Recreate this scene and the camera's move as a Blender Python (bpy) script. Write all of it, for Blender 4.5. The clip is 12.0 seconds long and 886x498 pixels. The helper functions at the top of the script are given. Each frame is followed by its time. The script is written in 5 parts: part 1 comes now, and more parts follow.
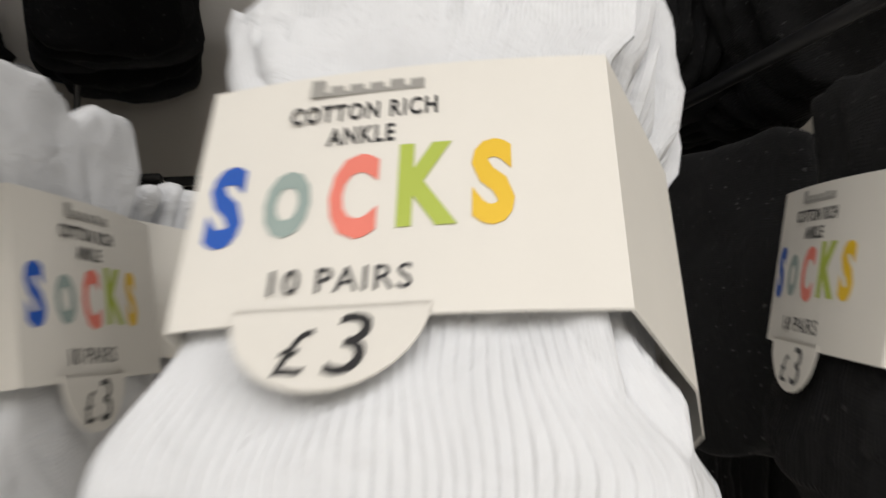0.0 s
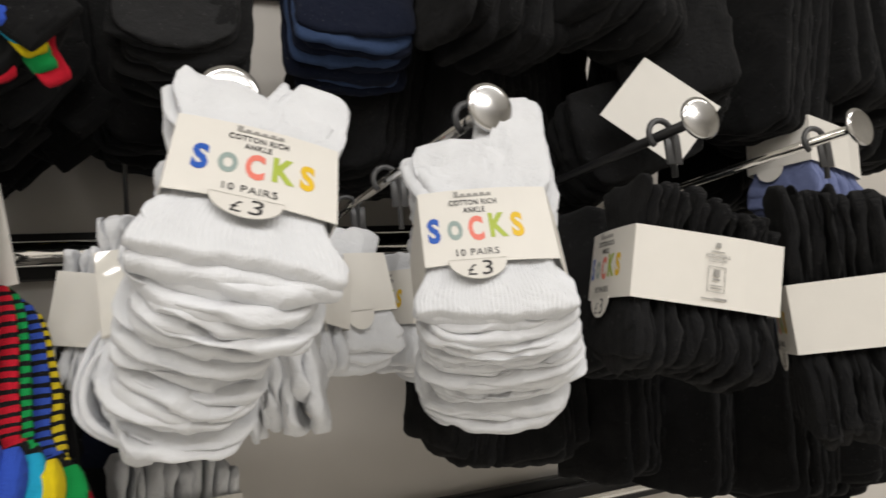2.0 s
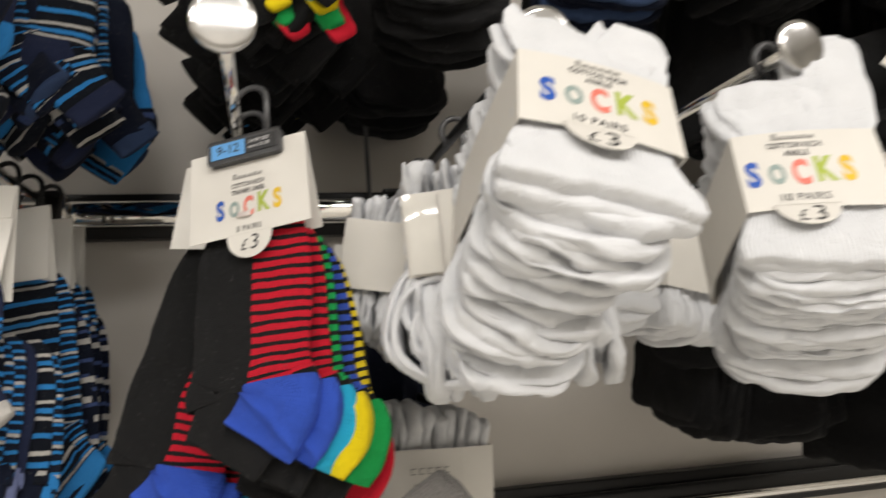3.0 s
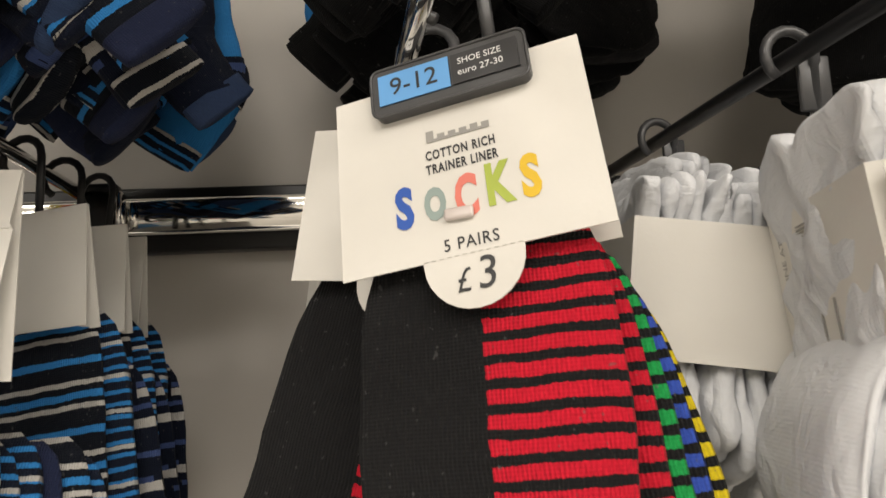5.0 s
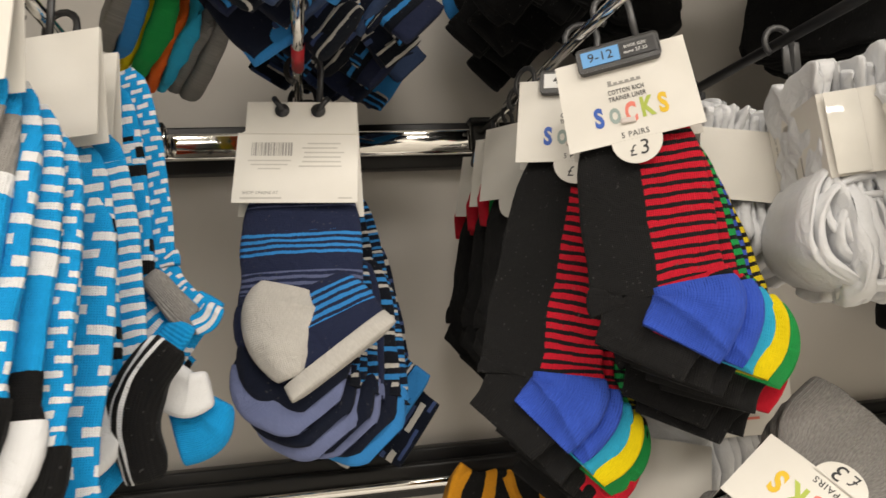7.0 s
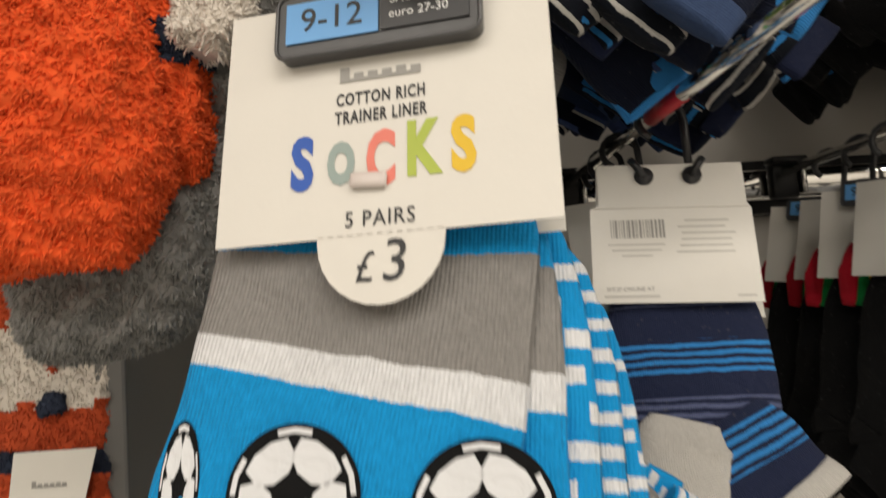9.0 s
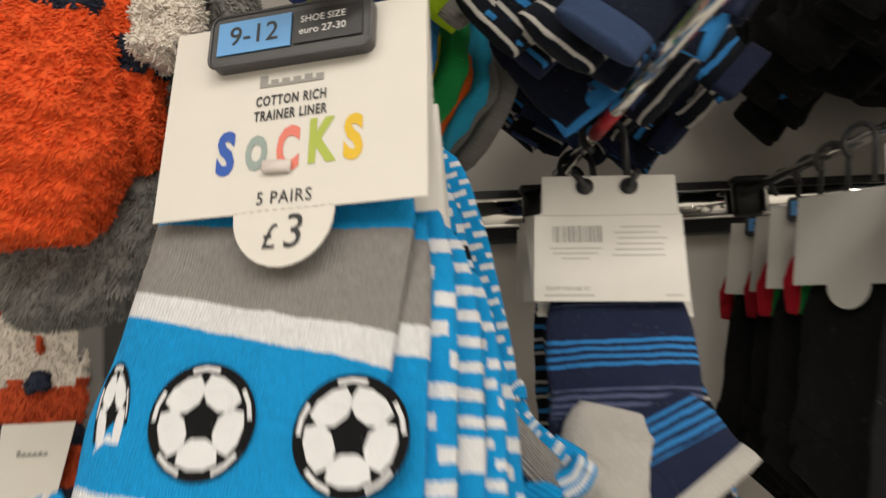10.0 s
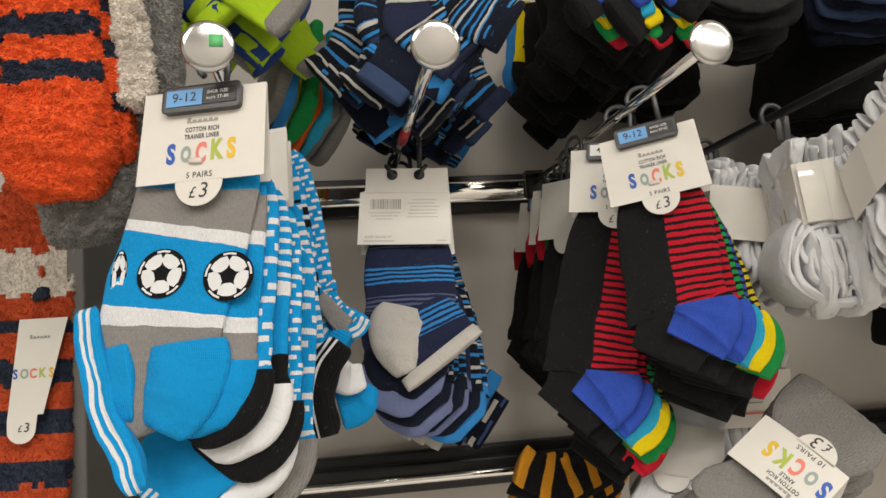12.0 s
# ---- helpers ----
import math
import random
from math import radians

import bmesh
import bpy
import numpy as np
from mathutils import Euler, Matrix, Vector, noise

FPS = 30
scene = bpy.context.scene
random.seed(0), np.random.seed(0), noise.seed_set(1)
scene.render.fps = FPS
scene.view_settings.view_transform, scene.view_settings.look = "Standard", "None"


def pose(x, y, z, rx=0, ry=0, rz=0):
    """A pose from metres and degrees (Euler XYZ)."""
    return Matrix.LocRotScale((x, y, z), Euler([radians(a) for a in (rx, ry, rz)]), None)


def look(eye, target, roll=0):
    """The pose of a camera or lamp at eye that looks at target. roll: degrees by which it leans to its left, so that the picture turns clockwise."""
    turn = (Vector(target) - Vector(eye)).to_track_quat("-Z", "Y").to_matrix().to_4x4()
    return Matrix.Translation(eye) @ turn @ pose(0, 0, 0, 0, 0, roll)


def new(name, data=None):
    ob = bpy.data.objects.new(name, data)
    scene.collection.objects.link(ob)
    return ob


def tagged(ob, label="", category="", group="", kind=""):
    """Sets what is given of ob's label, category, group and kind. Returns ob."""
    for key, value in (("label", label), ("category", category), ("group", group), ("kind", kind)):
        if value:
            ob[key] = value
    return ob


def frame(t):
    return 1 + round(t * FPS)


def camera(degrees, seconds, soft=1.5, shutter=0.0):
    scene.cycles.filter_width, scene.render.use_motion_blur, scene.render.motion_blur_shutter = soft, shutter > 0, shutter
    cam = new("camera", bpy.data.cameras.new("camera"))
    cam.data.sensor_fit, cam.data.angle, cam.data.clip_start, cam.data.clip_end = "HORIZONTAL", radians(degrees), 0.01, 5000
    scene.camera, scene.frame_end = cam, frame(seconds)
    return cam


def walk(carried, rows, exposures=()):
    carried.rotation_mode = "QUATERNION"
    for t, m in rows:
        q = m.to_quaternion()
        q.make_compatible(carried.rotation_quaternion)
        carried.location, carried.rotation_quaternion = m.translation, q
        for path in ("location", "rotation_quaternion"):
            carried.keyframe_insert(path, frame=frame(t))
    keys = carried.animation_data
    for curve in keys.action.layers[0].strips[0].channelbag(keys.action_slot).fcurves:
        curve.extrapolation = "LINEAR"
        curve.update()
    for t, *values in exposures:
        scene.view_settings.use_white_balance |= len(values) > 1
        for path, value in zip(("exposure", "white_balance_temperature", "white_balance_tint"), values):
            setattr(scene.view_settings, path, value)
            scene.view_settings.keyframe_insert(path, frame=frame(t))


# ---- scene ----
cam = camera(61.3, 12.0, shutter=0.4)
# seconds, eye, target, roll
PATH = [
    (0, (0.552, -0.662, 1.382), (0.939, 1.296, 1.514), -4.2),
    (0.5, (0.478, -0.793, 1.352), (1.054, 1.107, 1.59), -5.1),
    (1, (0.411, -0.88, 1.339), (1.236, 0.928, 1.566), -6.0),
    (1.5, (0.394, -0.91, 1.333), (1.287, 0.862, 1.584), -6.5),
    (2, (0.358, -0.914, 1.333), (1.206, 0.878, 1.597), -5.8),
    (2.5, (0.314, -0.915, 1.33), (0.99, 0.946, 1.607), -4.8),
    (3, (0.274, -0.874, 1.32), (0.746, 1.054, 1.565), -3.2),
    (3.5, (0.248, -0.789, 1.322), (0.553, 1.183, 1.451), -2.3),
    (5.3, (0.223, -0.586, 1.376), (0.526, 1.376, 1.625), -3.5),
    (5.5, (0.222, -0.587, 1.376), (0.524, 1.375, 1.619), -3.4),
    (6, (0.182, -0.656, 1.351), (0.484, 1.312, 1.549), -3.4),
    (6.5, (0.087, -0.779, 1.309), (0.443, 1.183, 1.465), -3.5),
    (6.7, (0.066, -0.811, 1.301), (0.457, 1.145, 1.45), -3.7),
    (8.3, (-0.038, -0.828, 1.318), (0.209, 1.156, 1.388), -3.9),
    (8.5, (-0.063, -0.774, 1.335), (0.149, 1.213, 1.415), -4.1),
    (9, (-0.106, -0.669, 1.38), (0.034, 1.319, 1.554), -4.0),
    (9.5, (-0.098, -0.654, 1.394), (-0.01, 1.326, 1.658), -3.4),
    (10, (-0.072, -0.708, 1.359), (0.026, 1.274, 1.606), -3.0),
    (10.5, (-0.044, -0.881, 1.307), (0.102, 1.104, 1.5), -2.6),
    (11, (-0.03, -0.972, 1.288), (0.175, 1.01, 1.452), -2.6),
    (11.5, (-0.023, -0.985, 1.291), (0.245, 0.989, 1.469), -3.3),
    (12, (-0.026, -0.988, 1.29), (0.277, 0.977, 1.514), -3.8),
]
walk(cam, [(t, look(eye, target, roll)) for t, eye, target, roll in PATH], [(0, -0.04, 6350, 10), (2.0, -0.02, 6400, 10), (3.5, 0.26, 6700, 10), (6.5, 0.36, 7000, 10), (9.0, -0.02, 7000, 10), (12, 0.05, 6800, 10)])

# ---- world, light, exposure ----
world = bpy.data.worlds.new("store_air")
world.use_nodes = True
scene.world = world
world.node_tree.nodes["Background"].inputs[0].default_value = (1.0, 0.95, 0.88, 1)
world.node_tree.nodes["Background"].inputs[1].default_value = 0.10


def area_lamp(name, place, size_x, size_y, watts, colour):
    data = bpy.data.lights.new(name, "AREA")
    data.shape, data.size, data.size_y, data.energy, data.color = "RECTANGLE", size_x, size_y, watts, colour
    ob = new(name, data)
    ob.location = place
    return ob


LAMP_WARM = (1.0, 0.965, 0.93)
for lamp_x in (-1.6, 0.3, 2.2):
    area_lamp("ceiling_lamp", (lamp_x, -2.1, 2.94), 1.4, 0.30, 22, LAMP_WARM)
    area_lamp("ceiling_lamp", (lamp_x, -3.40, 2.94), 1.4, 0.30, 30, LAMP_WARM)


# ---- materials ----
def material(name):
    m = bpy.data.materials.new(name)
    m.use_nodes = True
    nt = m.node_tree
    return m, nt, nt.nodes["Principled BSDF"]


def node(nt, kind, **values):
    n = nt.nodes.new(kind)
    for k, v in values.items():
        n.inputs[k].default_value = v
    return n


def math_node(nt, op, a, b=None):
    n = nt.nodes.new("ShaderNodeMath")
    n.operation = op
    for i, v in enumerate((a, b)):
        if v is None:
            continue
        if isinstance(v, (int, float)):
            n.inputs[i].default_value = v
        else:
            nt.links.new(v, n.inputs[i])
    return n.outputs[0]


def rgba(c):
    return (c[0], c[1], c[2], 1)


def mix_rgb(nt, factor, a, b, mode="MIX"):
    n = nt.nodes.new("ShaderNodeMix")
    n.data_type, n.blend_type = "RGBA", mode
    for sock, v in ((n.inputs[0], factor), (n.inputs[6], a), (n.inputs[7], b)):
        if isinstance(v, (int, float)):
            sock.default_value = v
        elif isinstance(v, tuple):
            sock.default_value = rgba(v)
        else:
            nt.links.new(v, sock)
    return n.outputs[2]


def plain(name, colour, rough=0.5, metal=0.0, vary=0.08, scale=60.0, bump=0.0, coat=0.0):
    m, nt, p = material(name)
    tex = nt.nodes.new("ShaderNodeTexCoord")
    nz = node(nt, "ShaderNodeTexNoise", Scale=scale, Detail=4.0)
    nt.links.new(tex.outputs["Object"], nz.inputs["Vector"])
    low = tuple(c * (1 - vary) for c in colour)
    high = tuple(min(1, c * (1 + vary)) for c in colour)
    nt.links.new(mix_rgb(nt, nz.outputs[0], low, high), p.inputs["Base Color"])
    p.inputs["Roughness"].default_value, p.inputs["Metallic"].default_value = rough, metal
    p.inputs["Coat Weight"].default_value = coat
    if bump:
        nz2 = node(nt, "ShaderNodeTexNoise", Scale=scale * 8, Detail=2.0)
        nt.links.new(tex.outputs["Object"], nz2.inputs["Vector"])
        b = node(nt, "ShaderNodeBump", Strength=bump, Distance=0.0006)
        nt.links.new(nz2.outputs[0], b.inputs["Height"])
        nt.links.new(b.outputs[0], p.inputs["Normal"])
    return m


def knit(name, colour, rib=0.0011, deep=0.5, stripes=None, bands=None, half=None, marl=0.12, patches=None, lines=()):
    """A knitted cloth whose UV is in metres: u across, v along. stripes: (period, share, colour, start, end); bands: (v, colour) edges;
    half: the stripes lie on the side u > half alone; patches: stripes broken into blocks of this width."""
    m, nt, p = material(name)
    uv = nt.nodes.new("ShaderNodeUVMap")
    uv.uv_map = "UVMap"
    sep = nt.nodes.new("ShaderNodeSeparateXYZ")
    nt.links.new(uv.outputs[0], sep.inputs[0])
    u, v = sep.outputs[0], sep.outputs[1]
    wob = node(nt, "ShaderNodeTexNoise", Scale=900.0, Detail=2.0)
    nt.links.new(uv.outputs[0], wob.inputs["Vector"])
    wave = node(nt, "ShaderNodeTexNoise", Scale=55.0, Detail=2.0)
    nt.links.new(uv.outputs[0], wave.inputs["Vector"])
    shift = math_node(nt, "MULTIPLY", math_node(nt, "SUBTRACT", wob.outputs[0], 0.5), 0.0012)
    shift = math_node(nt, "ADD", shift, math_node(nt, "MULTIPLY", math_node(nt, "SUBTRACT", wave.outputs[0], 0.5), 0.0030))
    vw = math_node(nt, "ADD", v, shift)
    col = rgba(colour)
    out = None
    if bands:
        acc = tuple(colour)
        for edge, c in bands:
            acc = mix_rgb(nt, math_node(nt, "GREATER_THAN", vw, edge), acc, tuple(c))
        out = acc
    if stripes:
        for period, share, c, start, end in stripes:
            ph = math_node(nt, "FRACT", math_node(nt, "DIVIDE", vw, period))
            on = math_node(nt, "LESS_THAN", ph, share)
            on = math_node(nt, "MULTIPLY", on, math_node(nt, "GREATER_THAN", v, start))
            on = math_node(nt, "MULTIPLY", on, math_node(nt, "LESS_THAN", v, end))
            if half is not None:
                on = math_node(nt, "MULTIPLY", on, math_node(nt, "GREATER_THAN", math_node(nt, "ADD", u, shift), half))
            if patches:
                row = math_node(nt, "FLOOR", math_node(nt, "DIVIDE", vw, period))
                uu = math_node(nt, "ADD", math_node(nt, "DIVIDE", u, patches), math_node(nt, "MULTIPLY", row, 0.37))
                on = math_node(nt, "MULTIPLY", on, math_node(nt, "LESS_THAN", math_node(nt, "FRACT", uu), 0.6))
            out = mix_rgb(nt, on, out if out is not None else tuple(colour), tuple(c))
    for left, right, c in lines:
        on = math_node(nt, "MULTIPLY", math_node(nt, "GREATER_THAN", u, left), math_node(nt, "LESS_THAN", u, right))
        out = mix_rgb(nt, on, out if out is not None else tuple(colour), tuple(c))
    if out is None:
        rgb = nt.nodes.new("ShaderNodeRGB")
        rgb.outputs[0].default_value = col
        out = rgb.outputs[0]
    tex = nt.nodes.new("ShaderNodeTexCoord")
    fleck = node(nt, "ShaderNodeTexNoise", Scale=1.0, Detail=3.0)
    grain = nt.nodes.new("ShaderNodeMapping")
    grain.inputs["Scale"].default_value = (1250.0, 300.0, 1.0)
    nt.links.new(uv.outputs[0], grain.inputs["Vector"])
    nt.links.new(grain.outputs[0], fleck.inputs["Vector"])
    soft = node(nt, "ShaderNodeTexNoise", Scale=45.0, Detail=3.0)
    nt.links.new(tex.outputs["Object"], soft.inputs["Vector"])
    val = math_node(nt, "ADD", math_node(nt, "MULTIPLY", math_node(nt, "SUBTRACT", fleck.outputs[0], 0.5), marl * 2.4),
                    math_node(nt, "MULTIPLY", math_node(nt, "SUBTRACT", soft.outputs[0], 0.5), 0.18))
    hsv = nt.nodes.new("ShaderNodeHueSaturation")
    nt.links.new(out, hsv.inputs["Color"])
    nt.links.new(math_node(nt, "ADD", val, 1.0), hsv.inputs["Value"])
    final = hsv.outputs[0]
    if max(colour) < 0.08:
        lint = node(nt, "ShaderNodeTexNoise", Scale=420.0, Detail=1.0)
        nt.links.new(tex.outputs["Object"], lint.inputs["Vector"])
        speck = math_node(nt, "MULTIPLY", math_node(nt, "GREATER_THAN", lint.outputs[0], 0.735), 0.5)
        final = mix_rgb(nt, speck, final, (0.10, 0.10, 0.10))
    nt.links.new(final, p.inputs["Base Color"])
    p.inputs["Roughness"].default_value = 0.95
    p.inputs["Specular IOR Level"].default_value = 0.15
    p.inputs["Sheen Weight"].default_value = 0.03
    p.inputs["Sheen Roughness"].default_value = 0.6
    ribs = math_node(nt, "SINE", math_node(nt, "MULTIPLY", u, 2 * math.pi / rib))
    rows = math_node(nt, "SINE", math_node(nt, "MULTIPLY", v, 2 * math.pi / 0.0012))
    height = math_node(nt, "ADD", ribs, math_node(nt, "MULTIPLY", rows, 0.35))
    height = math_node(nt, "ADD", height, math_node(nt, "MULTIPLY", fleck.outputs[0], 1.2))
    b = node(nt, "ShaderNodeBump", Strength=deep, Distance=0.00035)
    nt.links.new(height, b.inputs["Height"])
    crease = node(nt, "ShaderNodeTexNoise", Scale=70.0, Detail=4.0, Distortion=1.2)
    nt.links.new(tex.outputs["Object"], crease.inputs["Vector"])
    b2 = node(nt, "ShaderNodeBump", Strength=0.45, Distance=0.004)
    nt.links.new(crease.outputs[0], b2.inputs["Height"])
    nt.links.new(b2.outputs[0], b.inputs["Normal"])
    nt.links.new(b.outputs[0], p.inputs["Normal"])
    return m


WHITE, BLACK = (0.68, 0.69, 0.71), (0.0060, 0.0060, 0.0064)
AQUA, GREY, NAVY = (0.0, 0.27, 0.62), (0.24, 0.23, 0.22), (0.016, 0.022, 0.055)
RED, ROYAL, CYAN = (0.55, 0.012, 0.03), (0.035, 0.09, 0.50), (0.02, 0.38, 0.62)
YELLOW, GREEN, SKY = (0.78, 0.60, 0.01), (0.01, 0.30, 0.07), (0.03, 0.23, 0.58)
LIGHTGREY, LILAC = (0.52, 0.50, 0.47), (0.15, 0.18, 0.33)

white_knit = knit("white_cotton_knit", WHITE, 0.0010, 0.14, marl=0.03)
white_rib = knit("white_ribbed_cuff", WHITE, 0.0012, 0.2, marl=0.03)
black_knit = knit("black_cotton_knit", BLACK, 0.0013, 0.6, marl=0.35)
grey_knit = knit("grey_marl_knit", GREY, 0.0012, 0.6, marl=0.42)
darkgrey_knit = knit("dark_grey_knit", (0.020, 0.020, 0.021), 0.0013, 0.6, marl=0.3)
charcoal_knit = knit("charcoal_knit", (0.0075, 0.0075, 0.008), 0.0013, 0.6, marl=0.3)
navy_knit = knit("navy_knit", NAVY, marl=0.2)
deepnavy_knit = knit("deep_navy_knit", (0.006, 0.009, 0.022), marl=0.2)
denim_knit = knit("denim_blue_knit", (0.035, 0.06, 0.13), marl=0.2)
aqua_knit = knit("aqua_knit", AQUA)
royal_knit = knit("royal_blue_knit", ROYAL, 0.0016, 0.7)
cyan_knit = knit("cyan_knit", CYAN)
yellow_knit = knit("yellow_knit", YELLOW)
green_knit = knit("green_knit", GREEN)
red_knit = knit("red_knit", RED)
sky_knit = knit("sky_blue_knit", SKY)
lilac_knit = knit("lilac_blue_knit", LILAC)
lightgrey_knit = knit("light_grey_knit", LIGHTGREY, marl=0.15)
lime_knit = knit("lime_knit", (0.36, 0.55, 0.02))
orange_knit = knit("orange_knit", (0.75, 0.13, 0.02))
ball_sock = knit("aqua_banded_knit", AQUA, bands=[(0.026, GREY), (0.053, WHITE), (0.062, AQUA), (0.111, WHITE), (0.122, GREY)], marl=0.24)
aqua_check = knit("aqua_white_check_knit", AQUA, stripes=[(0.009, 0.5, WHITE, 0.0, 0.2)], patches=0.02)
aqua_check_fine = knit("aqua_white_fine_check_knit", AQUA, stripes=[(0.006, 0.5, WHITE, 0.0, 0.2)], patches=0.012)
aqua_black_check = knit("aqua_black_white_check_knit", AQUA, stripes=[(0.009, 0.5, WHITE, 0.0, 0.2), (0.012, 0.62, BLACK, 0.040, 0.068), (0.008, 0.4, WHITE, 0.048, 0.062), (0.012, 0.6, BLACK, 0.104, 0.132)], patches=0.022)
aqua_stripe = knit("aqua_white_stripe_knit", AQUA, stripes=[(0.008, 0.5, WHITE, 0.02, 0.2)])
aqua_black = knit("aqua_black_toe_knit", AQUA, bands=[(0.07, WHITE), (0.08, AQUA), (0.12, BLACK)], stripes=[(0.008, 0.4, WHITE, 0.0, 0.07)])
black_white_cuff = knit("black_white_line_knit", BLACK, stripes=[(0.008, 0.3, WHITE, 0.0, 0.2)])
aqua_line_cuff = knit("aqua_white_line_knit", AQUA, rib=0.0022, lines=[(-0.0046, -0.0020, WHITE), (0.0004, 0.0030, WHITE)])
navy_stripe = knit("navy_blue_stripe_knit", NAVY, stripes=[(0.0045, 0.5, SKY, 0.034, 0.053), (0.0045, 0.5, (0.10, 0.12, 0.22), 0.064, 0.082), (0.0045, 0.5, SKY, 0.098, 0.116), (0.005, 0.5, (0.10, 0.12, 0.22), 0.008, 0.016)], bands=[(0.131, LIGHTGREY)])
navy_white = knit("navy_white_stripe_knit", (0.006, 0.008, 0.014), stripes=[(0.012, 0.22, LIGHTGREY, 0.0, 0.2), (0.018, 0.2, SKY, 0.004, 0.2)])
navy_check = knit("navy_blue_check_knit", (0.008, 0.012, 0.025), stripes=[(0.0065, 0.34, SKY, 0.0, 0.2), (0.0185, 0.12, LIGHTGREY, 0.0, 0.2)])
navy_grey_check = knit("navy_grey_check_knit", (0.006, 0.009, 0.02), stripes=[(0.017, 0.3, LIGHTGREY, 0.0, 0.2), (0.013, 0.25, (0.05, 0.08, 0.2), 0.0, 0.2)], patches=0.045)


def stripe_sock(name, c, end=0.143):
    return knit(name, (0.0105, 0.0105, 0.011), 0.0013, 0.6, stripes=[(0.0071, 0.58, c, 0.0, end)], half=0.001, marl=0.3)


red_stripe, green_stripe = stripe_sock("black_red_stripe_knit", RED), stripe_sock("black_green_stripe_knit", GREEN)
long_red, long_green, long_yellow = (stripe_sock("black_%s_long_stripe_knit" % n, c, 0.166) for n, c in (("red", RED), ("green", GREEN), ("yellow", (0.65, 0.5, 0.02))))
blue_stripe, yellow_stripe = stripe_sock("black_blue_stripe_knit", (0.04, 0.09, 0.45)), stripe_sock("black_yellow_stripe_knit", (0.65, 0.5, 0.02))
card_white = plain("matt_white_card", (0.70, 0.675, 0.625), 0.55, vary=0.03, bump=0.08)
card_grey = plain("grey_card_inside", (0.55, 0.53, 0.49), 0.7, vary=0.05)
black_plastic = plain("black_plastic", (0.02, 0.02, 0.022), 0.38, vary=0.2)
grey_plastic = plain("smoky_grey_plastic", (0.055, 0.055, 0.057), 0.32, vary=0.15)
chrome = plain("polished_chrome", (0.78, 0.77, 0.75), 0.07, 1.0, vary=0.05, scale=300)
disc_chrome = plain("scuffed_chrome", (0.52, 0.515, 0.51), 0.14, 1.0, vary=0.10, scale=60, bump=0.02)
# Real black fittings, and chrome parts whose dark reflections are put into the colour.
dark_metal_and_reflection = plain("black_metal_and_reflection", (0.012, 0.012, 0.013), 0.35, 0.3)
back_paint = plain("warm_grey_painted_panel", (0.55, 0.52, 0.48), 0.6, vary=0.08, scale=9, bump=0.1)
divider_paint = plain("dark_grey_panel", (0.12, 0.117, 0.112), 0.45, vary=0.06, scale=12)
ink = plain("black_ink", (0.018, 0.018, 0.02), 0.5)
ink_grey = plain("grey_ink", (0.30, 0.29, 0.27), 0.5)
ink_pale = plain("pale_grey_ink", (0.50, 0.48, 0.44), 0.5)
ink_blue = plain("blue_ink", (0.012, 0.085, 0.42), 0.5)
ink_sage = plain("sage_ink", (0.28, 0.35, 0.33), 0.5)
ink_coral = plain("coral_ink", (0.74, 0.19, 0.14), 0.5)
ink_lime = plain("lime_ink", (0.38, 0.46, 0.06), 0.5)
ink_gold = plain("gold_ink", (0.72, 0.46, 0.012), 0.5)
label_blue = plain("blue_label", (0.12, 0.36, 0.72), 0.35, vary=0.03)
label_white = plain("white_print", (0.75, 0.75, 0.74), 0.4, vary=0.03)
red_tape = plain("red_tape", (0.5, 0.02, 0.03), 0.4)
green_tape = plain("green_sticker", (0.12, 0.55, 0.2), 0.5)
clear_tag = plain("milky_plastic_tag", (0.62, 0.55, 0.52), 0.3)
floor_vinyl = plain("grey_vinyl_floor", (0.62, 0.60, 0.56), 0.35, vary=0.12, scale=4)
ceiling_white = plain("white_ceiling_board", (0.8, 0.79, 0.76), 0.8, vary=0.03)
wall_cream = plain("bounce_wall_paint", (0.42, 0.40, 0.36), 0.7, vary=0.3, scale=3)
orange_pile = plain("orange_fleece_pile", (0.80, 0.10, 0.018), 0.95, vary=0.3, scale=220)
navy_pile = plain("navy_fleece_pile", (0.018, 0.026, 0.05), 0.95, vary=0.35, scale=220)
grey_pile = plain("grey_fleece_pile", (0.25, 0.245, 0.235), 0.95, vary=0.3, scale=220)
cream_pile = plain("cream_fleece_pile", (0.68, 0.62, 0.55), 0.95, vary=0.15, scale=220)
rust_pile = plain("rust_fleece_pile", (0.50, 0.07, 0.018), 0.95, vary=0.3, scale=220)


# ---- building helpers ----
def thing(name, m, label, category, group="", kind=""):
    ob = new(name)
    ob.matrix_world = m
    ob.empty_display_size = 0.02
    return tagged(ob, label, category, group, kind)


def part(name, bm, mat, parent, label="", smooth=True):
    me = bpy.data.meshes.new(name)
    if smooth:
        for f in bm.faces:
            f.smooth = True
    bm.to_mesh(me)
    bm.free()
    for one in (mat if isinstance(mat, (list, tuple)) else [mat]):
        me.materials.append(one)
    ob = new(name, me)
    if parent is not None:
        ob.parent = parent
    return tagged(ob, label) if label else ob


def share(name, ob, parent, m, mat=None):
    """Another object on the same mesh under parent."""
    o = new(name, ob.data)
    o.parent = parent
    o.matrix_basis = m
    return o


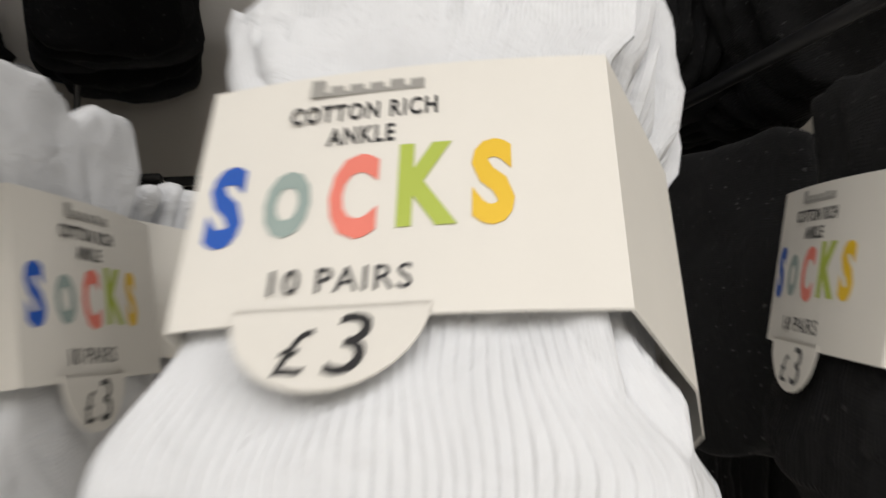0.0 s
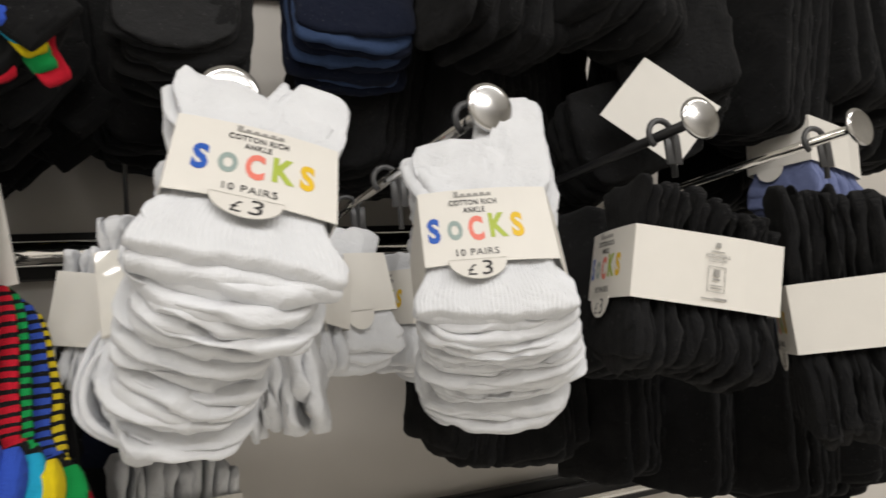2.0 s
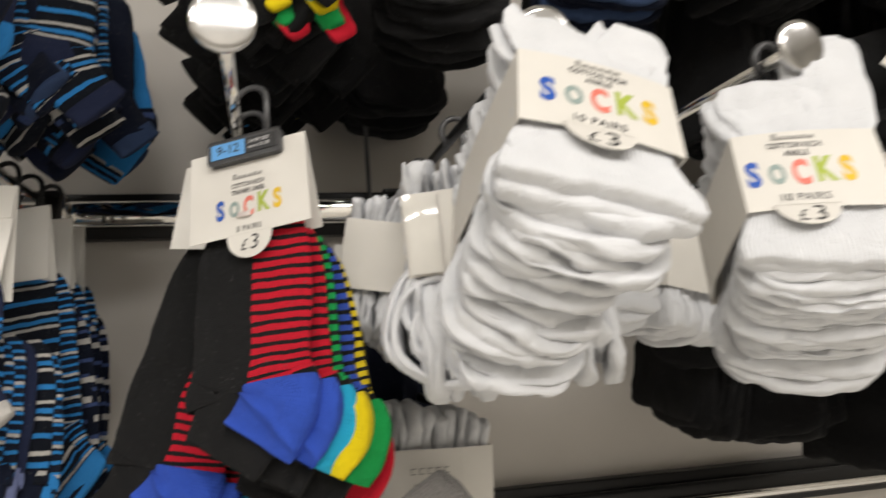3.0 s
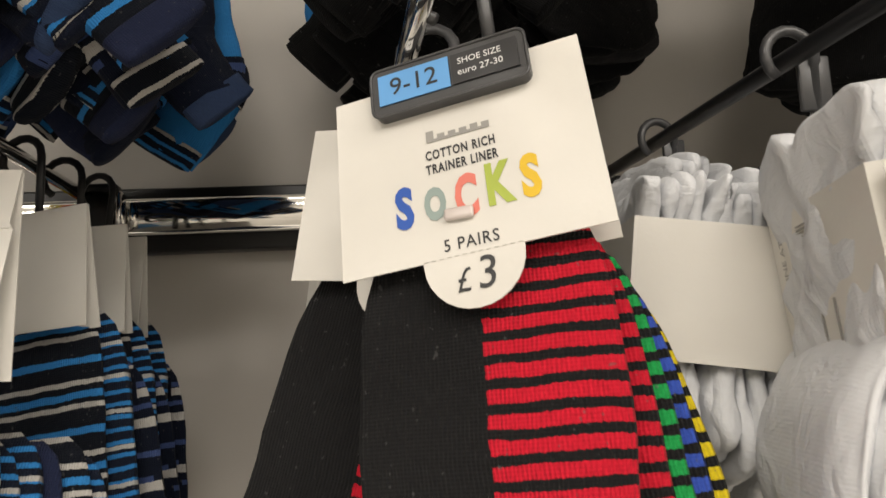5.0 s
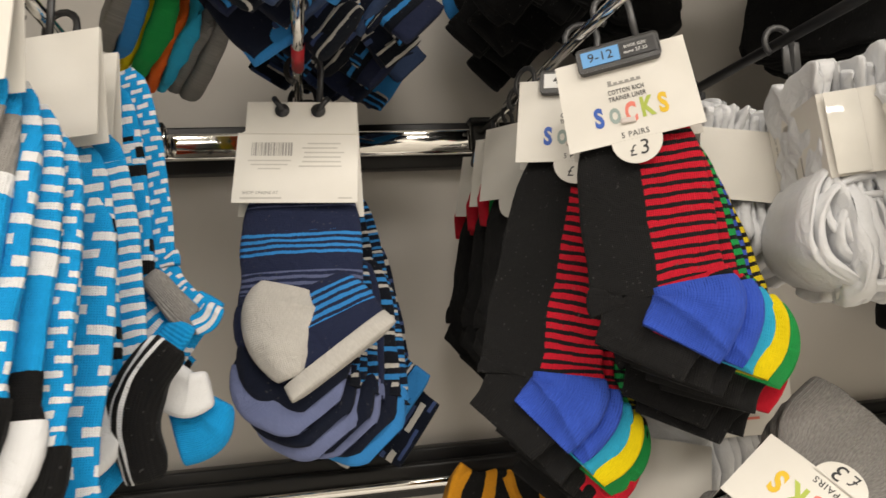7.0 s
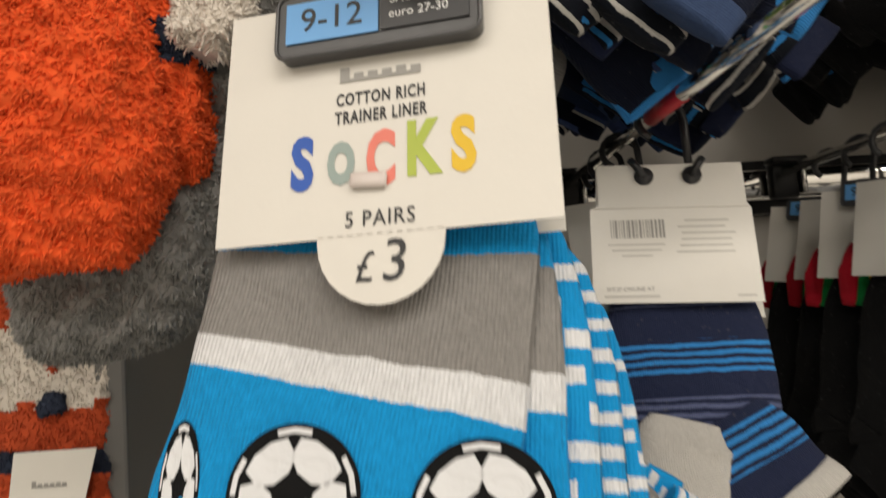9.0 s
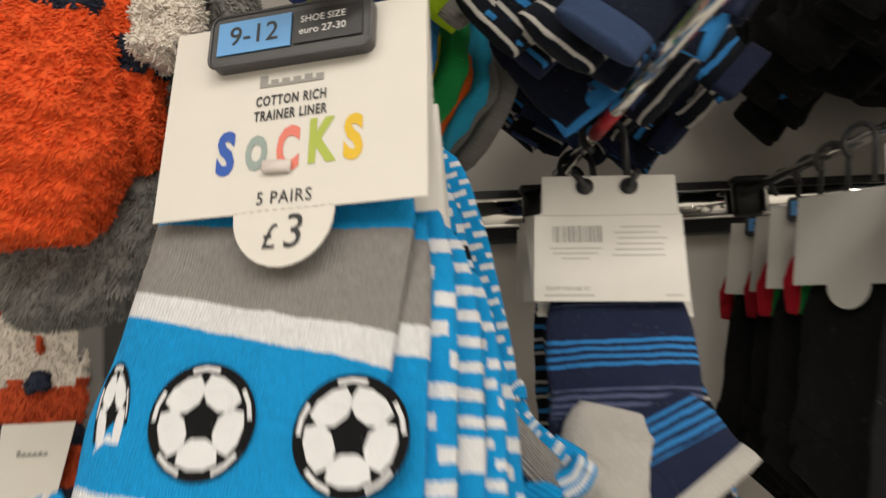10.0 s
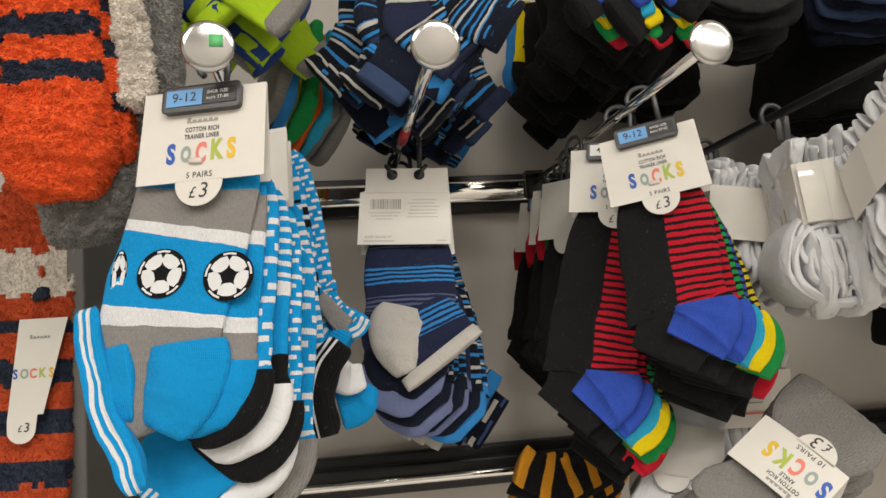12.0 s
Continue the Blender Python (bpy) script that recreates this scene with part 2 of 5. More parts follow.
def box_bm(cx, cy, cz, sx, sy, sz, bevel=0.0, bm=None):
    bm = bm or bmesh.new()
    made = bmesh.ops.create_cube(bm, size=1.0, matrix=Matrix.Translation((cx, cy, cz)) @ Matrix.Diagonal((sx, sy, sz, 1)))
    if bevel:
        edges = {e for v in made["verts"] for e in v.link_edges}
        bmesh.ops.bevel(bm, geom=list(edges), offset=bevel, segments=2, affect="EDGES", profile=0.5)
    return bm


def tube_bm(points, radius, sides=10, bm=None, closed=False):
    """A round bar along points."""
    bm = bm or bmesh.new()
    pts = [Vector(p) for p in points]
    rings = []
    n = len(pts)
    side = None
    for i, p in enumerate(pts):
        d = (pts[(i + 1) % n] - pts[i - 1]) if closed else (pts[min(i + 1, n - 1)] - pts[max(i - 1, 0)])
        d.normalize()
        if side is None:
            side = d.orthogonal().normalized()
        side = (side - d * side.dot(d)).normalized()
        up = d.cross(side)
        rings.append([bm.verts.new(p + radius * (math.cos(2 * math.pi * k / sides) * side + math.sin(2 * math.pi * k / sides) * up)) for k in range(sides)])
    for i in range(n if closed else n - 1):
        a, b = rings[i], rings[(i + 1) % n]
        for k in range(sides):
            bm.faces.new((a[k], a[(k + 1) % sides], b[(k + 1) % sides], b[k]))
    if not closed:
        bm.faces.new(rings[0][::-1])
        bm.faces.new(rings[-1])
    return bm


def smooth_path(points, n):
    """n points on a Catmull-Rom curve through points of any dimension."""
    p = [np.array(q, float) for q in points]
    p = [2 * p[0] - p[1]] + p + [2 * p[-1] - p[-2]]
    out = []
    for k in range(n):
        s = k / (n - 1) * (len(p) - 3)
        i = min(int(s), len(p) - 4)
        t = s - i
        a, b, c, d = p[i:i + 4]
        out.append(0.5 * (2 * b + (c - a) * t + (2 * a - 5 * b + 4 * c - d) * t * t + (3 * b - a - 3 * c + d) * t ** 3))
    return out


def signed_pow(v, e):
    return math.copysign(abs(v) ** e, v)


def loop_skin(bm, rings, uvs, caps=True, mirror=None):
    """Joins closed rings of points into a skin with UVs in metres. mirror: the ends are closed by strips from point k to point mirror - k."""
    layer = bm.loops.layers.uv.get("UVMap") or bm.loops.layers.uv.new("UVMap")
    vs = [[bm.verts.new(p) for p in r] for r in rings]
    m = len(rings[0])
    for i in range(len(rings) - 1):
        for k in range(m):
            k2 = (k + 1) % m
            f = bm.faces.new((vs[i][k], vs[i + 1][k], vs[i + 1][k2], vs[i][k2]))
            for lp, (a, b) in zip(f.loops, ((i, k), (i + 1, k), (i + 1, k2), (i, k2))):
                lp[layer].uv = uvs[a][b]
    if mirror:
        for i, flip in ((0, False), (len(rings) - 1, True)):
            for k in range(-((m - mirror) // 2), mirror // 2):
                four = [k % m, (k + 1) % m, (mirror - k - 1) % m, (mirror - k) % m]
                four = four[::-1] if flip else four
                f = bm.faces.new([vs[i][q] for q in four])
                for lp, q in zip(f.loops, four):
                    lp[layer].uv = uvs[i][q]
    elif caps:
        for i, flip in ((0, False), (len(rings) - 1, True)):
            f = bm.faces.new(vs[i][::-1] if flip else vs[i])
            order = list(range(m))[::-1] if flip else list(range(m))
            for lp, k in zip(f.loops, order):
                lp[layer].uv = uvs[i][k]
    return bm


def sock_bm(spine, width, thick, seed=0, n=40, m=24, wrinkle=0.0017, y0=0.0, round_start=True, round_end=True, rib=0.0):
    """A flat sock swept along spine (x, z) with half-soft edges; width and thick are lists along it. v runs from its start."""
    path = smooth_path([(*s, w, t) for s, w, t in zip(spine, width, thick)], n)
    rings, uvs, run = [], [], 0.0
    curl = 0.004 * math.sin(seed * 2.7)
    for i, (x, z, w, t) in enumerate(path):
        a, b = path[max(i - 1, 0)], path[min(i + 1, n - 1)]
        d = np.array([b[0] - a[0], b[1] - a[1]])
        d /= np.linalg.norm(d) + 1e-9
        nx, nz = -d[1], d[0]
        if i:
            run += math.hypot(x - path[i - 1][0], z - path[i - 1][1])
        s = i / (n - 1)
        taper = 1.0
        if round_start and s < 0.12:
            taper = math.sqrt(max(0.0, 1 - (1 - s / 0.12) ** 2)) * 0.85 + 0.15
        if round_end and s > 0.9:
            taper = min(taper, math.sqrt(max(0.0, 1 - ((s - 0.9) / 0.1) ** 2)) * 0.55 + 0.45)
        ring, uv = [], []
        for k in range(m):
            ang = 2 * math.pi * k / m
            u = signed_pow(math.cos(ang), 0.7) * w / 2 * (taper * 0.35 + 0.65)
            y = -signed_pow(math.sin(ang), 0.75) * t / 2 * taper
            nzv = noise.noise(Vector((u * 38 + seed * 7.3, run * 30, seed * 3.1 + (2 if y > 0 else 0))))
            nzw = noise.noise(Vector((u * 90 + seed, run * 45 + seed * 2.2, 9.0)))
            ridge = 1 - abs(noise.noise(Vector((u * 14 + seed * 0.9, run * 42 + u * 12, seed * 1.9))))
            y += wrinkle * (nzv * 1.6 + nzw * 0.7 - 1.2 * (ridge ** 5 - 0.3) * (1 if y < 0 else -0.4)) * min(1.0, 0.35 + 6 * s)
            y += curl * (u / (w / 2 + 1e-6)) ** 2 * (0.3 + s)
            edge = u + 0.0026 * noise.noise(Vector((run * 38, seed * 5.0, math.cos(ang) * 2))) * min(1.0, 0.2 + 2 * s)
            ring.append((x - nx * edge, y0 + y, z - nz * edge))
            uv.append((-u, run))
        rings.append(ring)
        uvs.append(uv)
    return loop_skin(bmesh.new(), rings, uvs)


SLAB_RING = [(-0.93 + 1.86 * q / 15, -1.0) for q in range(16)] + [(0.975, -0.80), (0.998, -0.40), (0.998, 0.40), (0.975, 0.80)]
SLAB_RING += [(0.93 - 1.86 * q / 15, 1.0) for q in range(16)] + [(-0.975, 0.80), (-0.998, 0.40), (-0.998, -0.40), (-0.975, -0.80)]


def slab_bm(w, top, bottom, thick, seed=0, nx=40, m=40, wrinkle=0.0016, rib=0.0, y0=0.0, fold=1.0, pinch=0.0, belly=0.0):
    """A folded sock lying flat in a pile: rings across its height, laid side by side along x. top, bottom: z by x share (-1 to 1)."""
    rings, uvs = [], []
    for i in range(nx):
        a = -1 + 2 * i / (nx - 1)
        edge = math.sqrt(max(0.0, 1 - abs(a) ** 7))
        x = a * w / 2
        zt, zb = top(a), bottom(a)
        zm, zh = (zt + zb) / 2, (zt - zb) / 2 * (0.86 + 0.14 * edge)
        ring, uv = [], []
        for sz, sy in SLAB_RING:
            z = zm + sz * zh
            y = sy * thick / 2 * (0.25 + 0.75 * edge)
            nz1 = noise.noise(Vector((x * 24 + seed * 4.7, z * 30, seed * 1.7)))
            nz2 = noise.noise(Vector((x * 60 + seed * 2.7, z * 75, seed * 5.7)))
            y += wrinkle * (1.5 * nz1 + 0.7 * nz2)
            swell = min(1.0, max(0.0, (-0.024 - z) / 0.026))
            y -= belly * swell * swell * (3 - 2 * swell)
            if rib:
                y += rib * math.sin(2 * math.pi * x / 0.0024) * (1 if y < 0 else -1) * min(1.0, 4 * abs(sy))
            ridge = 1 - abs(noise.noise(Vector((x * 16 + seed * 1.3 + z * 9, z * 34 + seed * 2.1, seed * 0.77))))
            y += wrinkle * 1.7 * (ridge ** 5 - 0.3) * (-1 if y < 0 else 1)
            xx = x * (1 - pinch * math.exp(-(z / 0.040) ** 6)) + 0.0022 * noise.noise(Vector((z * 60, seed * 3.3, a * 3)))
            zz = z + fold * (0.0060 * noise.noise(Vector((x * 26 + seed, 4.4, seed * 2.9 + sz))) + 0.0022 * noise.noise(Vector((x * 80, seed * 1.1, 2.0 + sz))))
            ring.append((xx, y0 + y, zz))
            uv.append((x, z))
        rings.append(ring)
        uvs.append(uv)
    return loop_skin(bmesh.new(), rings, uvs, mirror=35)


def outline_bm(points, depth, bm=None, y=0.0):
    """A flat card: the outline (x, z) at y, with its thickness behind."""
    bm = bm or bmesh.new()
    front = [bm.verts.new((x, y, z)) for x, z in points]
    back = [bm.verts.new((x, y + depth, z)) for x, z in points]
    bm.faces.new(front)
    bm.faces.new(back[::-1])
    n = len(points)
    for i in range(n):
        bm.faces.new((front[i], back[i], back[(i + 1) % n], front[(i + 1) % n]))
    bmesh.ops.recalc_face_normals(bm, faces=bm.faces)
    return bm


def arc(cx, cz, r, a0, a1, n):
    return [(cx + r * math.cos(radians(a0 + (a1 - a0) * k / n)), cz + r * math.sin(radians(a0 + (a1 - a0) * k / n))) for k in range(n + 1)]


def lettering(body, size, mat, parent, x, y, z, bold=0.0, wide=1.0, turn=0.0, name="lettering", extra=None, spaced=1.0, lean=0.0):
    cu = bpy.data.curves.new(name, "FONT")
    cu.body, cu.size, cu.align_x, cu.align_y = body, size, "CENTER", "CENTER"
    cu.extrude, cu.offset, cu.resolution_u = 0.00003, bold, 3
    cu.space_character, cu.shear = spaced, lean
    cu.materials.append(mat)
    ob = new(name, cu)
    ob.parent = parent
    m = Matrix.Translation((x, y, z)) @ (extra or Matrix()) @ Matrix.Rotation(radians(turn), 4, "Y") @ Matrix.Rotation(radians(90), 4, "X") @ Matrix.Diagonal((wide, 1, 1, 1))
    ob.matrix_basis = m
    return ob


def bars(parent, mat, rects, y, name="small_print", extra=None):
    """Flat printed bars (x, z, width, height) just proud of a card: a barcode is one part, lines of print are parts each."""
    groups = [rects] if name != "small_print" else [[r] for r in rects]
    for group in groups:
        bm = bmesh.new()
        for x, z, w, h in group:
            box_bm(x, 0, z, w, 0.00012, h, 0, bm)
        ob = part(name, bm, mat, parent, smooth=False)
        ob.matrix_basis = Matrix.Translation((0, y, 0)) @ (extra or Matrix())


def price(parent, x, y, z, k=1.0):
    """The price as printed: a small pound sign and a larger figure."""
    lettering("£", 0.0108 * k, ink, parent, x - 0.0040 * k, y, z - 0.0006 * k, 0.0, 0.85, name="price", lean=0.12)
    lettering("3", 0.0146 * k, ink, parent, x + 0.0034 * k, y, z + 0.0004 * k, 0.0, 0.95, name="price", lean=0.12)


GLYPH_WIDE = {"S": 0.68, "O": 0.60, "C": 0.56, "K": 0.64}
INKS = (ink_blue, ink_sage, ink_coral, ink_lime, ink_gold)


def brand_bars(parent, x, z, w, h, y, extra=None):
    """A maker's mark as one plain toothed dark shape."""
    pts, low = [], z - h * 0.42
    for k, s in enumerate((0.95, 0.55, 0.55, 0.55, 0.62, 0.55)):
        a, b = x - w / 2 + w * (k + 0.12) / 6, x - w / 2 + w * (k + 0.80) / 6
        pts += [(a, low + h * 0.22), (a, low + h * s), (b, low + h * s), (b, low + h * 0.22)]
    ob = part("maker_mark", outline_bm([(pts[0][0], low)] + pts + [(pts[-1][0], low)], 0.0001, y=y - 0.0001), ink_grey, parent, smooth=False)
    return ob


def card_print(parent, k, cz, lines, pairs, y, extra=None):
    """The printed front: k is the size of the card's wording, cz its middle."""
    brand_bars(parent, 0, cz + 0.0165 * k, 0.0225 * k, 0.0042 * k, y, extra)
    for n, line in enumerate(lines):
        lettering(line, 0.0046 * k, ink, parent, 0, y, cz + (0.0098 - 0.0050 * n) * k, 0.00012, 0.66, name="small_print", extra=extra, spaced=1.16)
    for n, (letter, mat) in enumerate(zip("SOCKS", INKS)):
        size = (0.0188 if letter != "O" else 0.0142) * k
        lettering(letter, size, mat, parent, (-0.0205 + 0.01035 * n) * k, y, cz + (-0.0069 + (0, -0.0008, -0.0006, 0.0008, 0.0006)[n]) * k, 0.00085 * k, GLYPH_WIDE[letter], name="letter", extra=extra)
    lettering(pairs, 0.0056 * k, ink, parent, 0, y, cz - 0.0222 * k, 0.00003, 0.88, name="small_print", extra=extra, spaced=1.12)


# ---- the bay: panel, rails, floor, ceiling, added aisle walls ----
def structure(name, bm, mat, label, category, smooth=False):
    ob = part(name, bm, mat, None, smooth=smooth)
    return tagged(ob, label, category, kind="structure")


RAIL_Z, LOW_Z, TOP_Z, ROD_Z, TIP_Y = 1.480, 1.112, 1.850, 1.488, -0.497
structure("wall_back", box_bm(0.55, 0.065, 1.35, 5.0, 0.05, 2.7, 0.002), back_paint, "warm grey painted metal back panel of the bay", "wall")
structure("floor", box_bm(0.5, -1.9, -0.02, 7.0, 4.4, 0.04), floor_vinyl, "grey vinyl shop floor", "floor")
structure("ceiling", box_bm(0.5, -1.9, 3.0, 7.0, 4.4, 0.06), ceiling_white, "white suspended shop ceiling", "ceiling")
# Three unseen walls, added to enclose the aisle and throw light back.
structure("wall_aisle", box_bm(0.5, -4.05, 1.5, 7.0, 0.05, 3.0), wall_cream, "unseen plain wall added across the aisle to bounce light", "wall")
structure("wall_end_west", box_bm(-2.95, -1.9, 1.5, 0.05, 4.3, 3.0), wall_cream, "unseen plain wall added to close the aisle and bounce light", "wall")
structure("wall_end_east", box_bm(3.95, -1.9, 1.5, 0.05, 4.3, 3.0), wall_cream, "unseen plain wall added to close the aisle and bounce light", "wall")
structure("divider_panel", box_bm(-0.254, -0.115, 1.35, 0.016, 0.31, 2.5, 0.002), divider_paint, "dark grey upright panel between two bays", "panel")

for z in (RAIL_Z, LOW_Z, TOP_Z):
    rail = thing("display_rail", pose(0.55, 0, z), "polished chrome flat rail fixed to the grey back panel", "rail", "display rails")
    part("bar", box_bm(0.06, 0.004, 0, 2.2, 0.010, 0.029, 0.004), chrome if z != LOW_Z else dark_metal_and_reflection, rail)
    # Added black strip: stands in for the dark lines reflected along the chrome.
    part("dark_strip", box_bm(0.06, 0.029, 0, 2.2, 0.021, 0.052, 0.002), dark_metal_and_reflection, rail, "black strip standing in for dark reflections along the rail")
    if z == LOW_Z:
        part("trim", box_bm(0.06, -0.005, -0.006, 2.2, 0.008, 0.010, 0.003), chrome, rail, "thin chrome lip")


def rod_thing(x, z, tip=TIP_Y, dark=False, tape=None, sticker=False, disc=True):
    rod = thing("display_hook", pose(x, 0, z), "chrome display hook with a round disc end, fixed to the rail" if not dark else "display hook with its bar coloured for dark reflections, chrome disc end", "hook", "display hooks")
    part("bar", tube_bm([(0, -0.002, 0), (0, tip * 0.5, 0), (0, tip, 0)], 0.0044, 14), dark_metal_and_reflection if dark else chrome, rod)
    bm = box_bm(0, -0.010, -0.006, 0.026, 0.012, 0.036, 0.003)
    box_bm(0, -0.018, 0.010, 0.034, 0.018, 0.006, 0.002, bm)
    part("bracket", bm, dark_metal_and_reflection, rod, "black bracket on the rail")
    part("bracket_tip", box_bm(0.016, -0.012, -0.006, 0.005, 0.016, 0.030, 0.002), chrome, rod, "chrome edge of the bracket")
    if disc:
        bm = bmesh.new()
        prof = [(0.0, -0.0026), (0.0134, -0.0025), (0.0162, -0.0021), (0.0175, -0.0008), (0.0175, 0.0006), (0.0163, 0.0016), (0.0, 0.0018)]
        rings = []
        for r, y in prof[1:-1]:
            rings.append([bm.verts.new((r * math.cos(2 * math.pi * k / 48), y, r * math.sin(2 * math.pi * k / 48))) for k in range(48)])
        for a, b in zip(rings, rings[1:]):
            for k in range(48):
                bm.faces.new((a[k], a[(k + 1) % 48], b[(k + 1) % 48], b[k]))
        bm.faces.new(rings[0][::-1])
        bm.faces.new(rings[-1])
        bmesh.ops.recalc_face_normals(bm, faces=bm.faces)
        d = part("disc", bm, disc_chrome, rod, "round polished disc")
        d.location = (0, tip, 0)
        d.rotation_euler = (radians(5 * math.sin(x * 37)), 0, radians(5 * math.cos(x * 53)))
    if tape:
        t = part("tape", tube_bm([(0, tape[0], 0), (0, tape[1], 0)], 0.0048, 14), red_tape, rod, "red tape round the bar")
    if sticker:
        s = part("sticker", box_bm(0.0055, tip - 0.0029, 0.003, 0.009, 0.0004, 0.008), green_tape, rod, "small green sticker")
    return rod


ROD_X = {"F": -0.098, "N": 0.054, "R": 0.258, "A": 0.431, "B": 0.600, "K": 0.784, "L": 0.967}
# A and K are chrome bars coloured dark to carry what they reflect.
for key, x in ROD_X.items():
    rod_thing(x, ROD_Z, tape=(-0.29, -0.24) if key == "N" else None, sticker=key == "F", dark=key in "AK")
for x in (-0.19, -0.06, 0.06, 0.21, 0.43, 0.60, 0.78, 0.98):
    rod_thing(x, TOP_Z + 0.008, tip=-0.42)


# ---- hangers and cards ----
def hook_part(parent, x, z, top, radius=0.011, back=0.004, mat=None, tilt=0.0):
    """A plastic hook that rises from (x, z) and bends over a bar at height top."""
    pts = [(x + radius, back, z), (x + radius, back, top - 0.2 * radius)]
    for k in range(0, 11):
        a = radians(k * 24)
        pts.append((x + radius * math.cos(a), back, top + radius * math.sin(a)))
    ob = part("hook", tube_bm(pts, 0.0024, 8), mat or grey_plastic, parent, "smoky plastic hanging hook")
    ob.scale = (1, 0.8, 1)
    return ob


def size_clip(parent, cx, cz, text, full=True):
    """The plastic size clip that grips a header card, in the card's plane."""
    pts = arc(cx + 0.0238, cz + 0.006, 0.003, 0, 90, 4) + arc(cx - 0.0238, cz + 0.006, 0.003, 90, 180, 4) + arc(cx - 0.0238, cz - 0.006, 0.003, 180, 270, 4) + arc(cx + 0.0238, cz - 0.006, 0.003, 270, 360, 4)
    clip = part("size_clip", outline_bm(pts, 0.007, y=-0.0045), grey_plastic, parent, "smoky plastic size clip", smooth=False)
    part("rim", tube_bm([(x, -0.0046, z) for x, z in pts], 0.0006, 6, closed=True), grey_plastic, clip)
    part("size_label", box_bm(cx - 0.0115, -0.0050, cz + 0.0005, 0.025, 0.0004, 0.0115), label_blue if full else label_white, clip, "printed size label", smooth=False)
    lettering(text, 0.0094, ink, clip, cx - 0.0115, -0.00535, cz + 0.0005, 0.00002, 1.0)
    if full:
        part("size_window", box_bm(cx + 0.0130, -0.0050, cz + 0.0005, 0.0225, 0.0004, 0.0112), black_plastic, clip, smooth=False)
        lettering("SHOE SIZE", 0.0032, label_white, clip, cx + 0.0115, -0.00535, cz + 0.0028)
        lettering("euro 27-30", 0.0034, label_white, clip, cx + 0.0115, -0.00535, cz - 0.0012)
    return clip


def header_card(parent, front=True, w=0.085, h=0.065, text_lines=("COTTON RICH", "TRAINER LINER"), gap=0.012, clip="9-12", pairs="5 PAIRS", detail=True, tabbed=True, clip_z=-0.0035):
    """A folded header card: front and back leaves that meet at the top, with a round price tab."""
    tab = arc(0.0, -h - 0.001, 0.0160, 180, 360, 14) if tabbed else []
    pts = [(-w / 2, 0.0), (-w / 2 - 0.001, -h)] + ([(-0.0160, -h)] + tab + [(0.0160, -h)] if tabbed else []) + [(w / 2 + 0.001, -h), (w / 2, 0.0)]
    card = part("header_card", outline_bm(pts, 0.0006), card_white, parent, "white printed card header", smooth=False)
    back = part("card_back", outline_bm([(-w / 2, 0.0), (-w / 2, -h), (w / 2, -h), (w / 2, 0.0)], 0.0006), card_white, card, smooth=False)
    back.matrix_basis = Matrix.Translation((0, 0.0012, -0.0003)) @ Matrix.Rotation(math.asin(gap / h), 4, "X")
    if front and detail:
        card_print(card, 1.0, -0.0388, text_lines, pairs, -0.00025)
        price(card, 0, -0.00025, -h - 0.0075)
        bars(card, ink_pale, [(-0.015 + 0.0025 * k, -h + 0.0003, 0.0014, 0.0002) for k in range(13)], -0.00025, "perforation")
        t = part("security_tag", box_bm(0.001, -0.0012, -0.0515, 0.0095, 0.002, 0.004, 0.0009), clear_tag, card, "milky plastic tag end")
        t.rotation_euler = (0, radians(4), 0)
    if front and clip:
        size_clip(card, 0.0, clip_z, clip, clip == "9-12")
    return card


